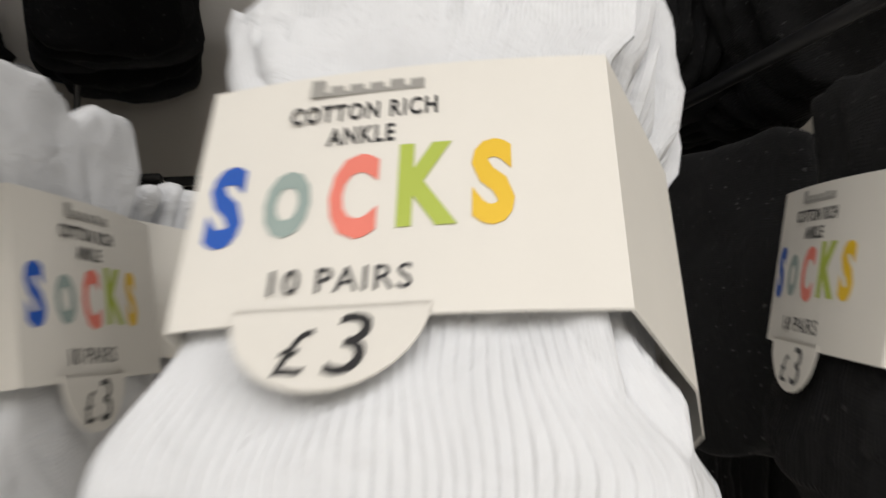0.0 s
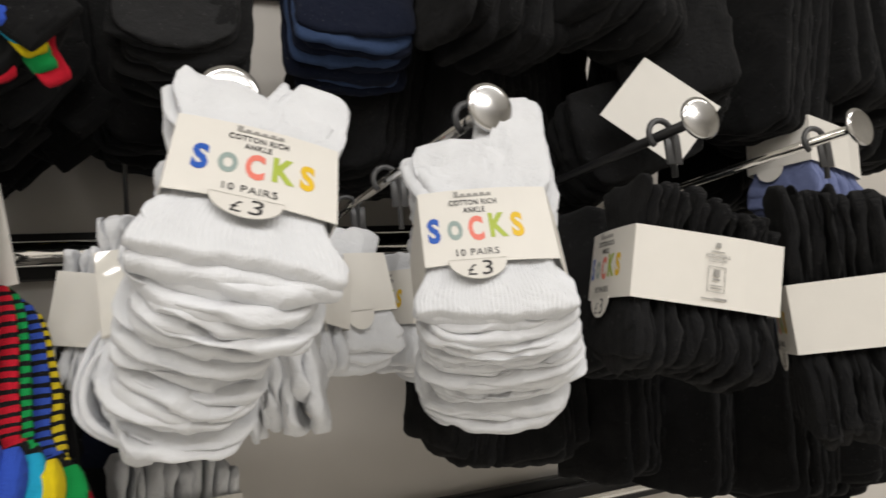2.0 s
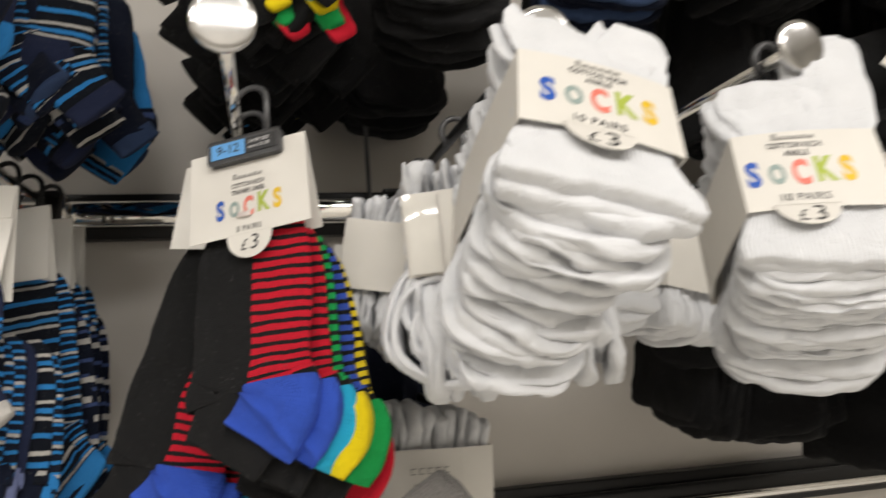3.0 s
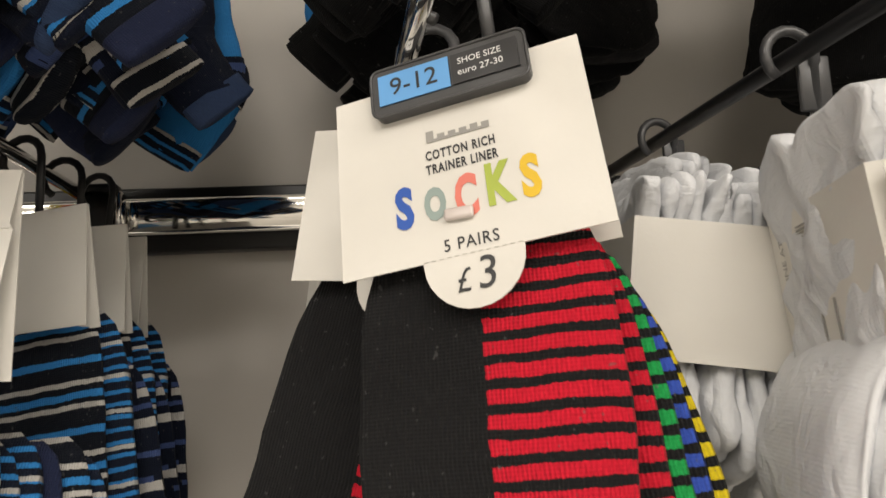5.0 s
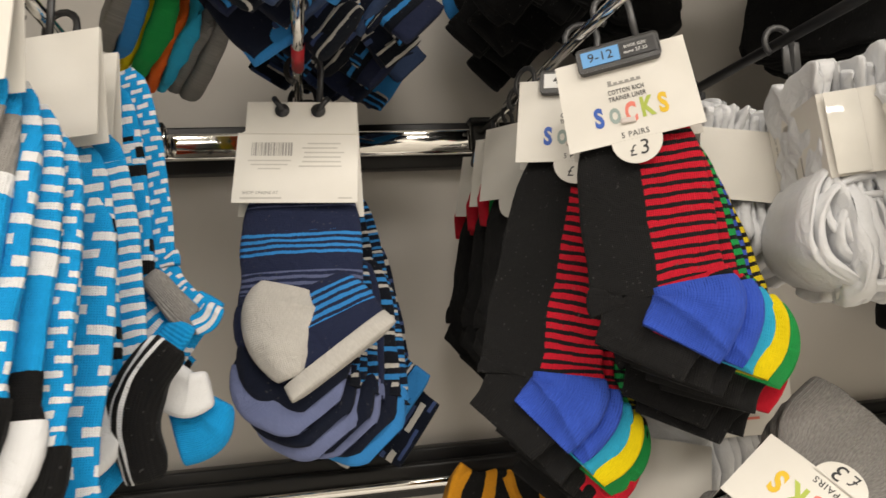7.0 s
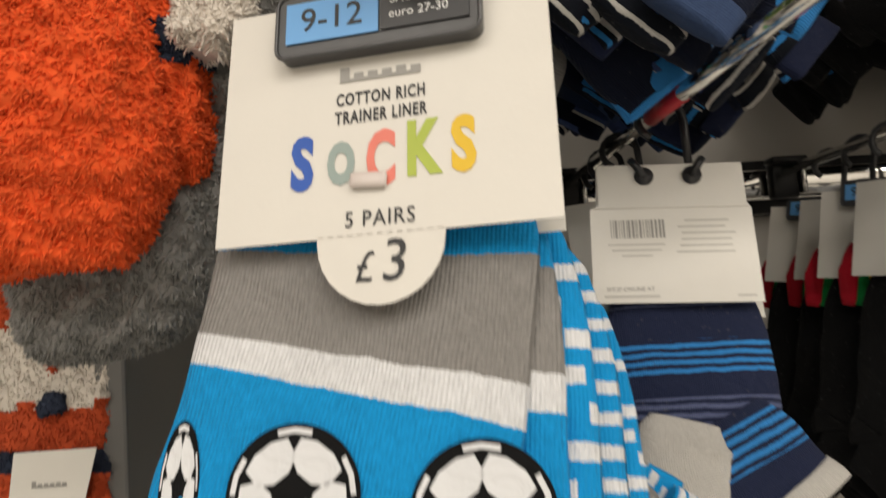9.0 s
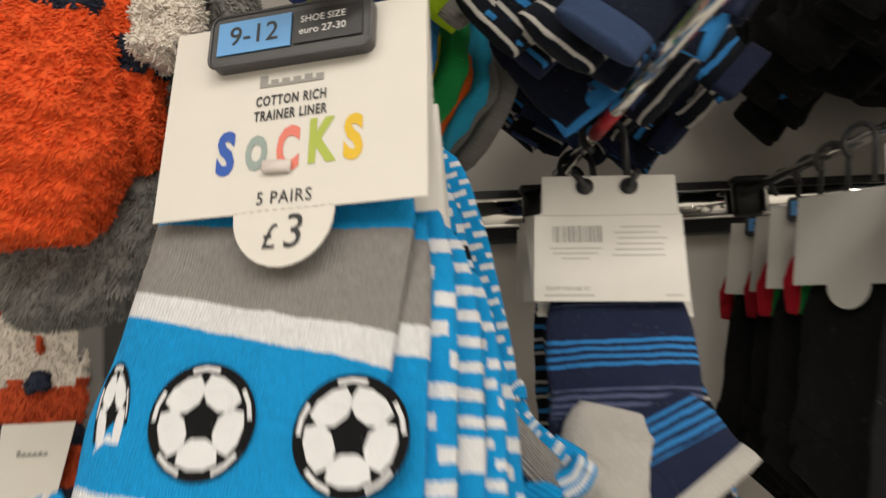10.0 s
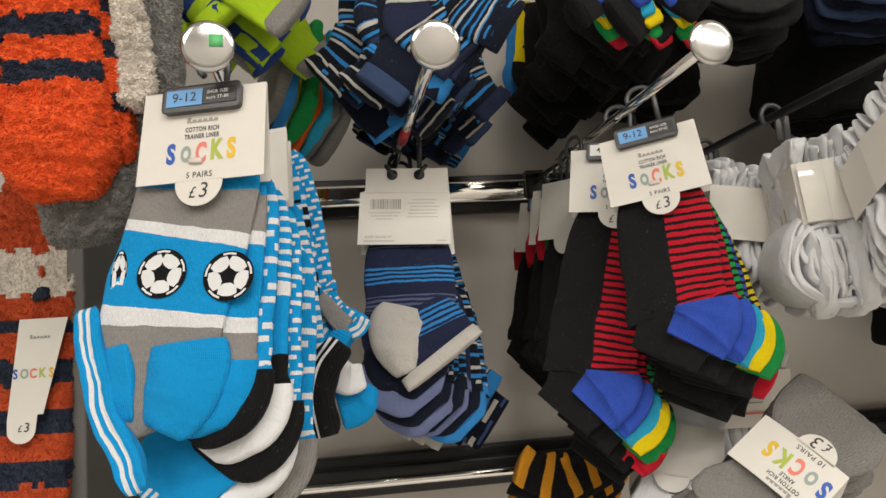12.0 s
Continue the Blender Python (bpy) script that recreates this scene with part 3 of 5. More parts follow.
def back_card(parent, w=0.085):
    """The plain back of a header card with two studs, a fold, a barcode and small print."""
    card = part("header_card", outline_bm([(-w / 2 + 0.004, 0.0), (-w / 2 + 0.004, -0.024), (-w / 2 - 0.001, -0.027), (-w / 2 - 0.002, -0.080), (w / 2, -0.080), (w / 2, -0.027), (w / 2 - 0.002, -0.024), (w / 2 - 0.002, 0.0)], 0.0006), card_white, parent, "white card header seen from its printed back", smooth=False)
    part("fold", box_bm(-0.001, -0.0003, -0.0262, w, 0.0007, 0.0008, 0.0003), card_white, card)
    other = part("card_back", outline_bm([(-w / 2 + 0.004, 0.0), (-w / 2, -0.085), (w / 2 + 0.004, -0.085), (w / 2 - 0.002, 0.0)], 0.0006), card_white, card, smooth=False)
    other.matrix_basis = Matrix.Translation((0, 0.0014, -0.0005)) @ Matrix.Rotation(radians(9), 4, "X")
    for x, d in ((-0.013, -1), (0.013, 1)):
        stud = part("stud", tube_bm([(x, 0.0008, -0.0075), (x, -0.0018, -0.0075)], 0.0052, 18), black_plastic, card, "black plastic stud")
        part("stud_hole", tube_bm([(x, -0.0015, -0.0075), (x, -0.0022, -0.0075)], 0.0018, 10), dark_metal_and_reflection, stud)
        part("strap", tube_bm([(x, -0.0012, -0.0075), (x + d * 0.004, -0.0014, -0.001), (x + d * 0.0065, 0.0, 0.003)], 0.0022, 8), black_plastic, card)
    rng = random.Random(3)
    rects, x = [], -0.0330
    while x < -0.0055:
        wd = rng.choice((0.0004, 0.0004, 0.0008, 0.0012))
        rects.append((x + wd / 2, -0.0385, wd, 0.0105))
        x += wd + rng.choice((0.0004, 0.0006, 0.0009))
    bars(card, ink_grey, rects, -0.00015, "barcode")
    rects = [(0.0165 + rng.uniform(-0.002, 0.002), -0.034 - 0.0036 * k, rng.uniform(0.022, 0.036), 0.0010) for k in range(6)]
    rects += [(-0.020, -0.0475 - 0.0032 * k, (0.030, 0.026, 0.016)[k], 0.0009) for k in range(3)]
    rects += [(-0.0245, -0.0765, 0.0285, 0.0014), (0.0340, -0.0765, 0.0095, 0.0011)]
    bars(card, ink_pale, rects, -0.00015)
    lettering("SHOP ONLINE AT", 0.0033, ink_grey, card, -0.0250, -0.0002, -0.0725, 0.0, 0.95, name="small_print")
    return card


# ---- trainer socks ----
def split_patch(bm, rows, side, m=24, reach=0.28):
    """Takes the faces of some rows on one side out of a swept sock, as a skin of their own, slightly swollen."""
    layer = bm.loops.layers.uv["UVMap"]
    bm.faces.ensure_lookup_table()
    bm.normal_update()
    chosen = [bm.faces[i * m + k] for i in range(*rows) for k in range(m) if math.cos(2 * math.pi * (k + 0.5) / m) * side < reach]
    out = bmesh.new()
    other = out.loops.layers.uv.new("UVMap")
    made = {}
    for f in chosen:
        for v in f.verts:
            if v not in made:
                made[v] = out.verts.new(v.co + v.normal * 0.0010)
        g = out.faces.new([made[v] for v in f.verts])
        for lp, src in zip(g.loops, f.loops):
            lp[other].uv = src[layer].uv
    bmesh.ops.delete(bm, geom=chosen, context="FACES")
    return out


def trainer_sock(parent, side, foot, heel, cuff, seed, at=Matrix(), length=0.15, w=0.076, thick=0.008, ankle=0.042, drift=0.0, spread=0.9, y0=0.0, cuff_w=0.95, heel_rows=(18, 28), bulge=0.003, reach=0.28, closed=False):
    """A short sock that hangs by its toe: foot down, heel on one side, ankle and cuff turned to the other. side: +1 when the heel is at +x."""
    s = side
    low = -0.98 * length
    sp = [(0, 0), (drift * 0.4, -0.40 * length), (drift * 0.75, -0.75 * length), (drift * 0.9 + s * 0.3 * bulge, -0.89 * length), (drift + s * (bulge - 0.004 * spread), low),
          (drift - s * 0.017 * spread, low - 0.55 * ankle), (drift - s * 0.037 * spread, low - ankle)]
    wd = [w * 0.92, w, w, w, w + 1.6 * bulge, w * 0.88 * min(1.0, cuff_w + 0.06), w * cuff_w * 0.86]
    th = [thick * 0.8, thick, thick, thick * 1.1, thick * 1.35, thick * 1.2, thick]
    if closed:
        wd[-2:] = [w * 0.86, w * 0.55]
    bm = sock_bm(sp, wd, th, seed, round_end=closed)
    hb = split_patch(bm, heel_rows, s, reach=reach) if heel else None
    body = part("sock", bm, foot, parent)
    body.matrix_basis = at @ Matrix.Translation((0, y0, 0))
    if heel:
        part("heel", hb, heel, body, "heel in its own colour")
    if cuff:
        a, b = sp[-2], sp[-1]
        d = Vector((b[0] - a[0], b[1] - a[1])).normalized()
        cs = [(b[0] - d.x * 0.012, b[1] - d.y * 0.012), (b[0] - d.x * 0.004, b[1] - d.y * 0.004), (b[0] + d.x * 0.004, b[1] + d.y * 0.004)]
        part("cuff", sock_bm(cs, [w * cuff_w * 0.9] * 3, [thick * 1.25] * 3, seed + 90, n=12, wrinkle=0.0008, round_start=False), cuff, body, "knitted cuff")
    return body


TILT = Matrix.Rotation


def sock_fan(parent, specs, step=0.0075, z=-0.040, closed=False, length=0.15):
    """Socks of one pack, front to back: (side, foot, heel, cuff, dx, dz, tilt)."""
    for k, (side, foot, heel, cuff, dx, dz, tilt) in enumerate(specs):
        at = Matrix.Translation((dx, 0.016 + step * k, z + dz)) @ Matrix.Rotation(radians(tilt), 4, "Y")
        if closed and not cuff:
            trainer_sock(parent, side, foot, heel, None, k * 3 + len(specs), at, length=length, ankle=0.026, spread=0.45, heel_rows=(23, 39), reach=2.0, closed=True, thick=0.010)
        else:
            trainer_sock(parent, side, foot, heel, cuff, k * 3 + len(specs), at, length=length)


def ball_motif(sock, cx, v, r, y_of, narrow=1.0):
    """A black and white football knitted into the sock: white disc, black rim, black patches."""
    bm = bmesh.new()
    bmesh.ops.create_circle(bm, cap_ends=True, segments=40, radius=r)
    base = part("football_motif", bm, black_knit, sock, "black and white football pattern", smooth=False)
    base.matrix_basis = Matrix.Translation((cx, y_of, v)) @ Matrix.Rotation(radians(90), 4, "X") @ Matrix.Diagonal((narrow, 1, 1, 1))
    bm = bmesh.new()

    def poly(points, z):
        bm.faces.new([bm.verts.new((x * r, y * r, z)) for x, y in points])

    for k in range(5):
        a = radians(90 + 36 + 72 * k)
        ca, sa = math.cos(a), math.sin(a)
        hexa = [(0.29, 0.13), (0.42, 0.35), (0.70, 0.38), (0.80, 0.15), (0.80, -0.15), (0.70, -0.38), (0.42, -0.35), (0.29, -0.13)]
        poly([(x * ca - y * sa, x * sa + y * ca) for x, y in hexa], 0.0002)
        b = a + radians(36)
        cb, sb = math.cos(b), math.sin(b)
        poly([(x * cb - y * sb, x * sb + y * cb) for x, y in ((0.82, 0.25), (0.90, 0.27), (0.94, 0.0), (0.90, -0.27), (0.82, -0.25), (0.86, 0.0))], 0.0002)
    part("white_panel", bm, white_knit, base, smooth=False)


# football pack at the front of the first hook
F = thing("trainer_sock_pack", pose(-0.1026, -0.4700, 1.4650, -14, 0.8, -15), "aqua and grey trainer socks with footballs on a white card header", "socks", "trainer sock packs")
front_card = header_card(F, clip_z=-0.0085)
front_card.matrix_basis = Matrix.Translation((-0.0008, 0, -0.0662)) @ Matrix.Rotation(radians(3), 4, "X") @ Matrix.Rotation(radians(-3), 4, "Z") @ Matrix.Scale(1.044, 4) @ Matrix.Translation((0, 0, 0.065))
hook_part(F, 0.0, 0.006, 0.026)
front = part("sock", sock_bm([(-0.004, -0.042), (-0.008, -0.085), (-0.016, -0.125), (-0.022, -0.165), (-0.020, -0.200), (-0.010, -0.222)], [0.086, 0.088, 0.087, 0.085, 0.080, 0.050], [0.006, 0.008, 0.009, 0.010, 0.011, 0.008], 4, n=44, wrinkle=0.0006), ball_sock, F)
front.location = (0, 0.012, 0)
hb = sock_bm([(0.000, -0.174), (0.001, -0.188), (-0.003, -0.208), (-0.012, -0.228)], [0.048, 0.052, 0.047, 0.030], [0.010, 0.013, 0.013, 0.008], 8, n=26, round_start=False, wrinkle=0.0011)
part("heel", hb, aqua_knit, front, "aqua heel").location = (0, -0.0055, 0)
part("gusset", sock_bm([(-0.049, -0.172), (-0.046, -0.186), (-0.040, -0.205), (-0.034, -0.222)], [0.016, 0.022, 0.020, 0.010], [0.006, 0.010, 0.010, 0.006], 9, n=18, wrinkle=0.0008), aqua_knit, front).location = (0, -0.0035, 0)
part("cuff", sock_bm([(-0.071, -0.148), (-0.066, -0.168), (-0.056, -0.195), (-0.046, -0.220), (-0.030, -0.242), (-0.022, -0.262)], [0.017, 0.018, 0.018, 0.018, 0.017, 0.014], [0.010, 0.010, 0.010, 0.010, 0.009, 0.007], 11, n=30), aqua_line_cuff, front, "ribbed aqua cuff with two white lines").location = (0, -0.005, 0)
for bx, bv in ((-0.0225, -0.1275), (0.0225, -0.1320), (-0.0525, -0.1260)):
    ball_motif(front, bx, bv, 0.0168, (-0.0062 if bx > -0.05 else -0.0050), 1.0 if bx > -0.05 else 0.32)
specs = [(1, ball_sock, aqua_knit, None, 0.006, -0.006, 2), (1, aqua_check, black_knit, None, 0.012, -0.012, 1), (1, aqua_black, white_knit, None, 0.017, -0.020, 0),
         (1, aqua_check_fine, black_knit, None, 0.021, -0.030, -1), (1, aqua_knit, aqua_knit, aqua_line_cuff, 0.006, -0.036, 2), (1, aqua_stripe, white_knit, None, 0.017, -0.046, 1), (1, aqua_black_check, black_knit, None, 0.010, -0.056, 2), (1, aqua_check, grey_knit, None, 0.024, -0.050, 0)]
sock_fan(F, specs, 0.0075, closed=True)

for n, (y, rz, dx, sets) in enumerate((
        (-0.375, -16, 0.004, [(1, aqua_black_check, white_knit, None, 0.004, -0.022, -4), (1, aqua_stripe, white_knit, None, 0.010, -0.014, -6), (1, aqua_knit, aqua_knit, black_white_cuff, 0.004, -0.030, -4)]),
        (-0.335, -20, 0.006, [(-1, aqua_black_check, grey_knit, aqua_line_cuff, 0.008, 0.026, -9), (-1, aqua_check_fine, grey_knit, aqua_line_cuff, 0.012, 0.040, -11), (1, ball_sock, black_knit, None, 0.008, -0.01, -4)]),
        (-0.290, -22, 0.000, [(-1, aqua_black, white_knit, aqua_knit, 0.004, 0.0, -8), (-1, aqua_stripe, grey_knit, black_knit, 0.01, 0.01, -10)]),
        (-0.220, -25, 0.000, [(1, ball_sock, black_knit, aqua_knit, 0.0, -0.01, -5), (1, aqua_stripe, white_knit, None, 0.006, 0.0, -4)]),
        (-0.150, -28, 0.000, [(1, ball_sock, aqua_knit, None, 0.0, -0.01, -3), (1, grey_knit, black_knit, None, 0.006, 0.0, -2)]))):
    p = thing("trainer_sock_pack", pose(-0.100 + dx, y, 1.462, -12, -3 + 2 * n, rz), "aqua, white and black patterned trainer socks on a card header", "socks", "trainer sock packs")
    header_card(p, detail=n > 2, clip=None, tabbed=n > 2)
    hook_part(p, 0.0, -0.006, 0.025, mat=black_plastic)
    sock_fan(p, sets, 0.010, closed=True)
    if n == 0:
        lined = knit("black_white_line_cuff_knit", BLACK, rib=0.0022, lines=[(-0.0105, -0.0085, WHITE), (-0.0055, -0.0035, WHITE)])
        toes = (("cuff", lined, [(-0.019, 1.288), (-0.033, 1.270), (-0.039, 1.250), (-0.035, 1.220)], [0.022, 0.026, 0.026, 0.022], [0.012, 0.014, 0.014, 0.010], -0.012, "black ribbed cuff with white lines"),
                ("heel", white_knit, [(-0.030, 1.270), (-0.016, 1.260), (-0.003, 1.262)], [0.024, 0.027, 0.018], [0.014, 0.018, 0.012], 0.012, "white heel"),
                ("heel", aqua_knit, [(-0.024, 1.236), (-0.008, 1.240), (0.001, 1.254)], [0.034, 0.030, 0.016], [0.014, 0.016, 0.010], 0.020, "aqua heel"),
                ("toe", grey_knit, [(-0.036, 1.326), (-0.022, 1.308), (-0.012, 1.298), (-0.005, 1.301)], [0.014, 0.016, 0.014, 0.010], [0.012, 0.012, 0.012, 0.009], 0.026, "grey toe"),
                ("cuff", aqua_line_cuff, [(-0.013, 1.295), (-0.005, 1.299), (0.000, 1.307)], [0.012, 0.013, 0.011], [0.011, 0.012, 0.010], 0.024, "aqua cuff with white lines"))
        for q, (name, mat, spine, wide, thick, back, words) in enumerate(toes):
            part(name, sock_bm(spine, wide, thick, 140 + q, n=30, m=28, wrinkle=0.0018), mat, p, words).matrix_basis = p.matrix_world.inverted() @ Matrix.Translation((0, back - 0.405, 0))

# navy striped pack, turned to show the back of its card
N = thing("trainer_sock_pack", pose(0.0548, -0.2546, 1.4569, -16, 3.2, -8.3) @ Matrix.Scale(1.034, 4), "navy and blue striped trainer socks under a reversed white card", "socks", "trainer sock packs")
back_card(N)
hook_part(N, 0.0, 0.002, 0.030, 0.013, mat=black_plastic)
navy_front = trainer_sock(N, -1, navy_stripe, None, None, 5, Matrix.Translation((0.002, 0.009, -0.064)), length=0.100, w=0.084, ankle=0.020, drift=0.004, spread=0.5, cuff_w=0.95)
navy_ankle = knit("navy_ankle_stripe_knit", NAVY, stripes=[(0.0052, 0.55, SKY, 0.006, 0.027)])
ankle = part("ankle", sock_bm([(0.006, -0.078), (0.014, -0.093), (0.022, -0.108), (0.029, -0.120)], [0.060, 0.076, 0.080, 0.080], [0.008, 0.012, 0.014, 0.013], 15, n=26, m=30, round_start=False, round_end=False), navy_ankle, navy_front, "striped ankle folded over the heel")
ankle.location = (0, -0.004, 0)
part("cuff", sock_bm([(0.028, -0.118), (0.032, -0.123), (0.036, -0.128)], [0.082, 0.083, 0.083], [0.015, 0.016, 0.013], 16, n=12, m=30, round_start=False, wrinkle=0.001), lightgrey_knit, navy_front, "light grey cuff").location = (0, -0.004, 0)
part("heel", sock_bm([(-0.006, -0.076), (-0.009, -0.091), (-0.007, -0.112), (0.001, -0.138)], [0.034, 0.048, 0.047, 0.022], [0.008, 0.014, 0.015, 0.010], 17, n=26, m=30, wrinkle=0.0020, round_start=False), lightgrey_knit, navy_front, "light grey heel").location = (0, -0.0085, 0)
specs = [(-1, navy_white, deepnavy_knit, None, 0.004, -0.036, -1), (-1, navy_check, lilac_knit, None, 0.000, -0.050, -1), (-1, navy_white, deepnavy_knit, None, 0.004, -0.056, -2), (-1, navy_check, lilac_knit, None, 0.008, -0.064, -2), (-1, navy_check, deepnavy_knit, None, 0.012, -0.060, -4), (-1, navy_knit, lilac_knit, None, 0.018, -0.062, -3), (-1, navy_white, deepnavy_knit, None, 0.024, -0.060, -6), (-1, navy_check, sky_knit, None, 0.028, -0.066, -7)]
sock_fan(N, specs, 0.008, closed=True, length=0.11)
for n, (y, rz) in enumerate(((-0.170, -18), (-0.120, -10), (-0.075, -20))):
    p = thing("trainer_sock_pack", pose(0.058 + 0.004 * n, y, 1.452, -8, -4 + 3 * n, rz), "navy, white and blue striped trainer socks on a card header", "socks", "trainer sock packs")
    header_card(p, detail=n == 1, clip=None, tabbed=False)
    hook_part(p, 0.0, -0.006, 0.034, 0.012, mat=black_plastic)
    sock_fan(p, [(-1, navy_white, navy_knit, None, 0.004, -0.004, -3), (-1, navy_check, lilac_knit, sky_knit, 0.010, -0.014, -5), (1, navy_white, sky_knit, lightgrey_knit, 0.006, -0.03, -2), (-1, navy_grey_check, lightgrey_knit, None, 0.012, -0.04, -6)], 0.011)


# black packs with coloured stripes
def striped_pack(m, label, layers, length=0.126, spread=0.42, heels=True, front=True, clip="9-12", lines=("COTTON RICH", "TRAINER LINER"), detail=True):
    p = thing("trainer_sock_pack", m, label, "socks", "trainer sock packs")
    header_card(p, clip=clip, text_lines=lines, detail=detail, gap=0.02)
    hook_part(p, 0.002, 0.006, 0.036, 0.012)
    for k, (foot, heel, dx, dz, tilt) in enumerate(layers):
        at = Matrix.Translation((dx, 0.012 + 0.0085 * k, -0.048 + dz)) @ Matrix.Rotation(radians(tilt), 4, "Y")
        body = trainer_sock(p, 1, foot, None, None, k + 30, at, length=length, w=0.082, ankle=0.035, spread=spread, drift=0.004, cuff_w=0.80, bulge=0.004)
        low = -0.98 * length
        if heel is not black_knit:
            hb = sock_bm([(0.026, low + 0.011), (0.027, low - 0.001), (0.022, low - 0.013), (0.014, low - 0.026)], [0.048, 0.054, 0.053, 0.046], [0.009, 0.014, 0.015, 0.011], k + 50, n=44, m=44, wrinkle=0.0036, round_start=False, round_end=False)
            part("heel", hb, heel, body, "swollen heel in its own colour").location = (0, -0.0055, 0)
    return p


RAINBOW = [(red_stripe, royal_knit, 0.000, 0.0, 6), (red_stripe, royal_knit, 0.001, -0.006, 2), (green_stripe, cyan_knit, 0.004, -0.011, 0.5), (blue_stripe, yellow_knit, 0.006, -0.017, -1.5), (yellow_stripe, green_knit, 0.007, -0.023, -4), (black_knit, black_knit, 0.002, -0.026, 4), (black_knit, black_knit, 0.003, -0.036, 2), (black_knit, red_knit, 0.002, -0.034, -3)]
striped_pack(pose(0.2661, -0.3547, 1.4614, -13.6, -7.3, -26.6) @ Matrix.Scale(1.014, 4), "black trainer socks with red stripes and blue heels on card", RAINBOW)
striped_pack(pose(0.2593, -0.2978, 1.4599, -13.3, 4.6, -23.5) @ Matrix.Scale(1.018, 4), "black trainer socks with red stripes on a smaller-size white card", [(long_red, royal_knit, 0.0, -0.006, 10), (long_red, royal_knit, 0.006, -0.012, 9), (long_green, cyan_knit, 0.010, -0.020, 8), (long_yellow, yellow_knit, 0.014, -0.027, 7), (black_knit, green_knit, 0.016, -0.034, 6), (black_knit, red_knit, 0.012, -0.044, 6)], clip="4-6", length=0.175)
for n, (x, y, rz) in enumerate(((0.236, -0.215, -66), (0.246, -0.165, -52), (0.250, -0.120, -64), (0.254, -0.075, -50))):
    striped_pack(pose(x, y, 1.448, -8, 4 + n, rz), "black trainer socks with coloured toes on a white card", [(black_knit, black_knit, 0.0, -0.004, 4), (black_knit, black_knit, 0.004, -0.012, 3), (black_knit, black_knit, 0.006, -0.02, 2)], clip="9-12" if n % 2 else None, detail=False)
    tops = thing("toe_bundle", pose(x, y + 0.012, 1.392, 0, 5, rz), "red, green and yellow sock toes showing beside a card", "socks", "coloured toes")
    for k, mat in enumerate((red_knit, green_knit, yellow_knit, royal_knit)):
        part("toe", sock_bm([(-0.042 + 0.005 * k, 0.014), (-0.047 + 0.006 * k, -0.008), (-0.050 + 0.008 * k, -0.030)], [0.009, 0.013, 0.011], [0.006] * 3, k, n=10), mat, tops).location = (0, 0.004 * k, 0)


# ---- folded ten-pair packs in paper bands ----
def band_y(x, w=0.077, y=-0.0075):
    """The bowed front of a band at x."""
    return y - 0.0024 * (1 - (2 * x / w) ** 2)


def band_part(parent, w, d, h, mat=None, tab=True, y=-0.0075, shift=0.0, flare=0.0, tilt=0.0):
    """A paper band round a pile: front, two sides and back, creased at the corners, with a price tab."""
    pts = [(w * (q / 12 - 0.5), band_y(w * (q / 12 - 0.5), w, y)) for q in range(13)]
    pts += [(w / 2 + 0.003 + 0.75 * flare, d * 0.35), (w / 2 + 0.0045 + flare, d * 0.7), (w / 2 + 0.001 + flare, d), (-w / 2 - 0.001, d), (-w / 2 - 0.0045, d * 0.7), (-w / 2 - 0.003, d * 0.35)]
    bm = bmesh.new()
    t = 0.0005
    cx, cy = 0.0, d / 2
    loops = []
    for z in (h / 2, -h / 2):
        loops.append([bm.verts.new((px, py, z)) for px, py in pts])
    for z in (-h / 2, h / 2):
        loops.append([bm.verts.new((px + (t if px < 0 else -t), py + (t if py < cy else -t), z)) for px, py in pts])
    n = len(pts)
    for a, b in zip(loops, loops[1:] + loops[:1]):
        for k in range(n):
            bm.faces.new((a[k], a[(k + 1) % n], b[(k + 1) % n], b[k]))
    bmesh.ops.recalc_face_normals(bm, faces=bm.faces)
    band = part("paper_band", bm, mat or card_white, parent, "white printed paper band", smooth=False)
    if tab:
        tx = shift - 0.009
        tab_part = part("price_tab", outline_bm([(tx - 0.0165, -h / 2 + 0.001)] + arc(tx, -h / 2 + 0.002, 0.0165, 180, 360, 16) + [(tx + 0.0165, -h / 2 + 0.001)], 0.0005, y=band_y(tx, w, y) - 0.0006), card_white, band, "rounded price tab", smooth=False)
        fold_at = Matrix.Translation((0, band_y(tx, w, y), -h / 2 + 0.001))
        tab_part.matrix_basis = fold_at @ Matrix.Rotation(radians(-tilt), 4, "X") @ fold_at.inverted()
    return band


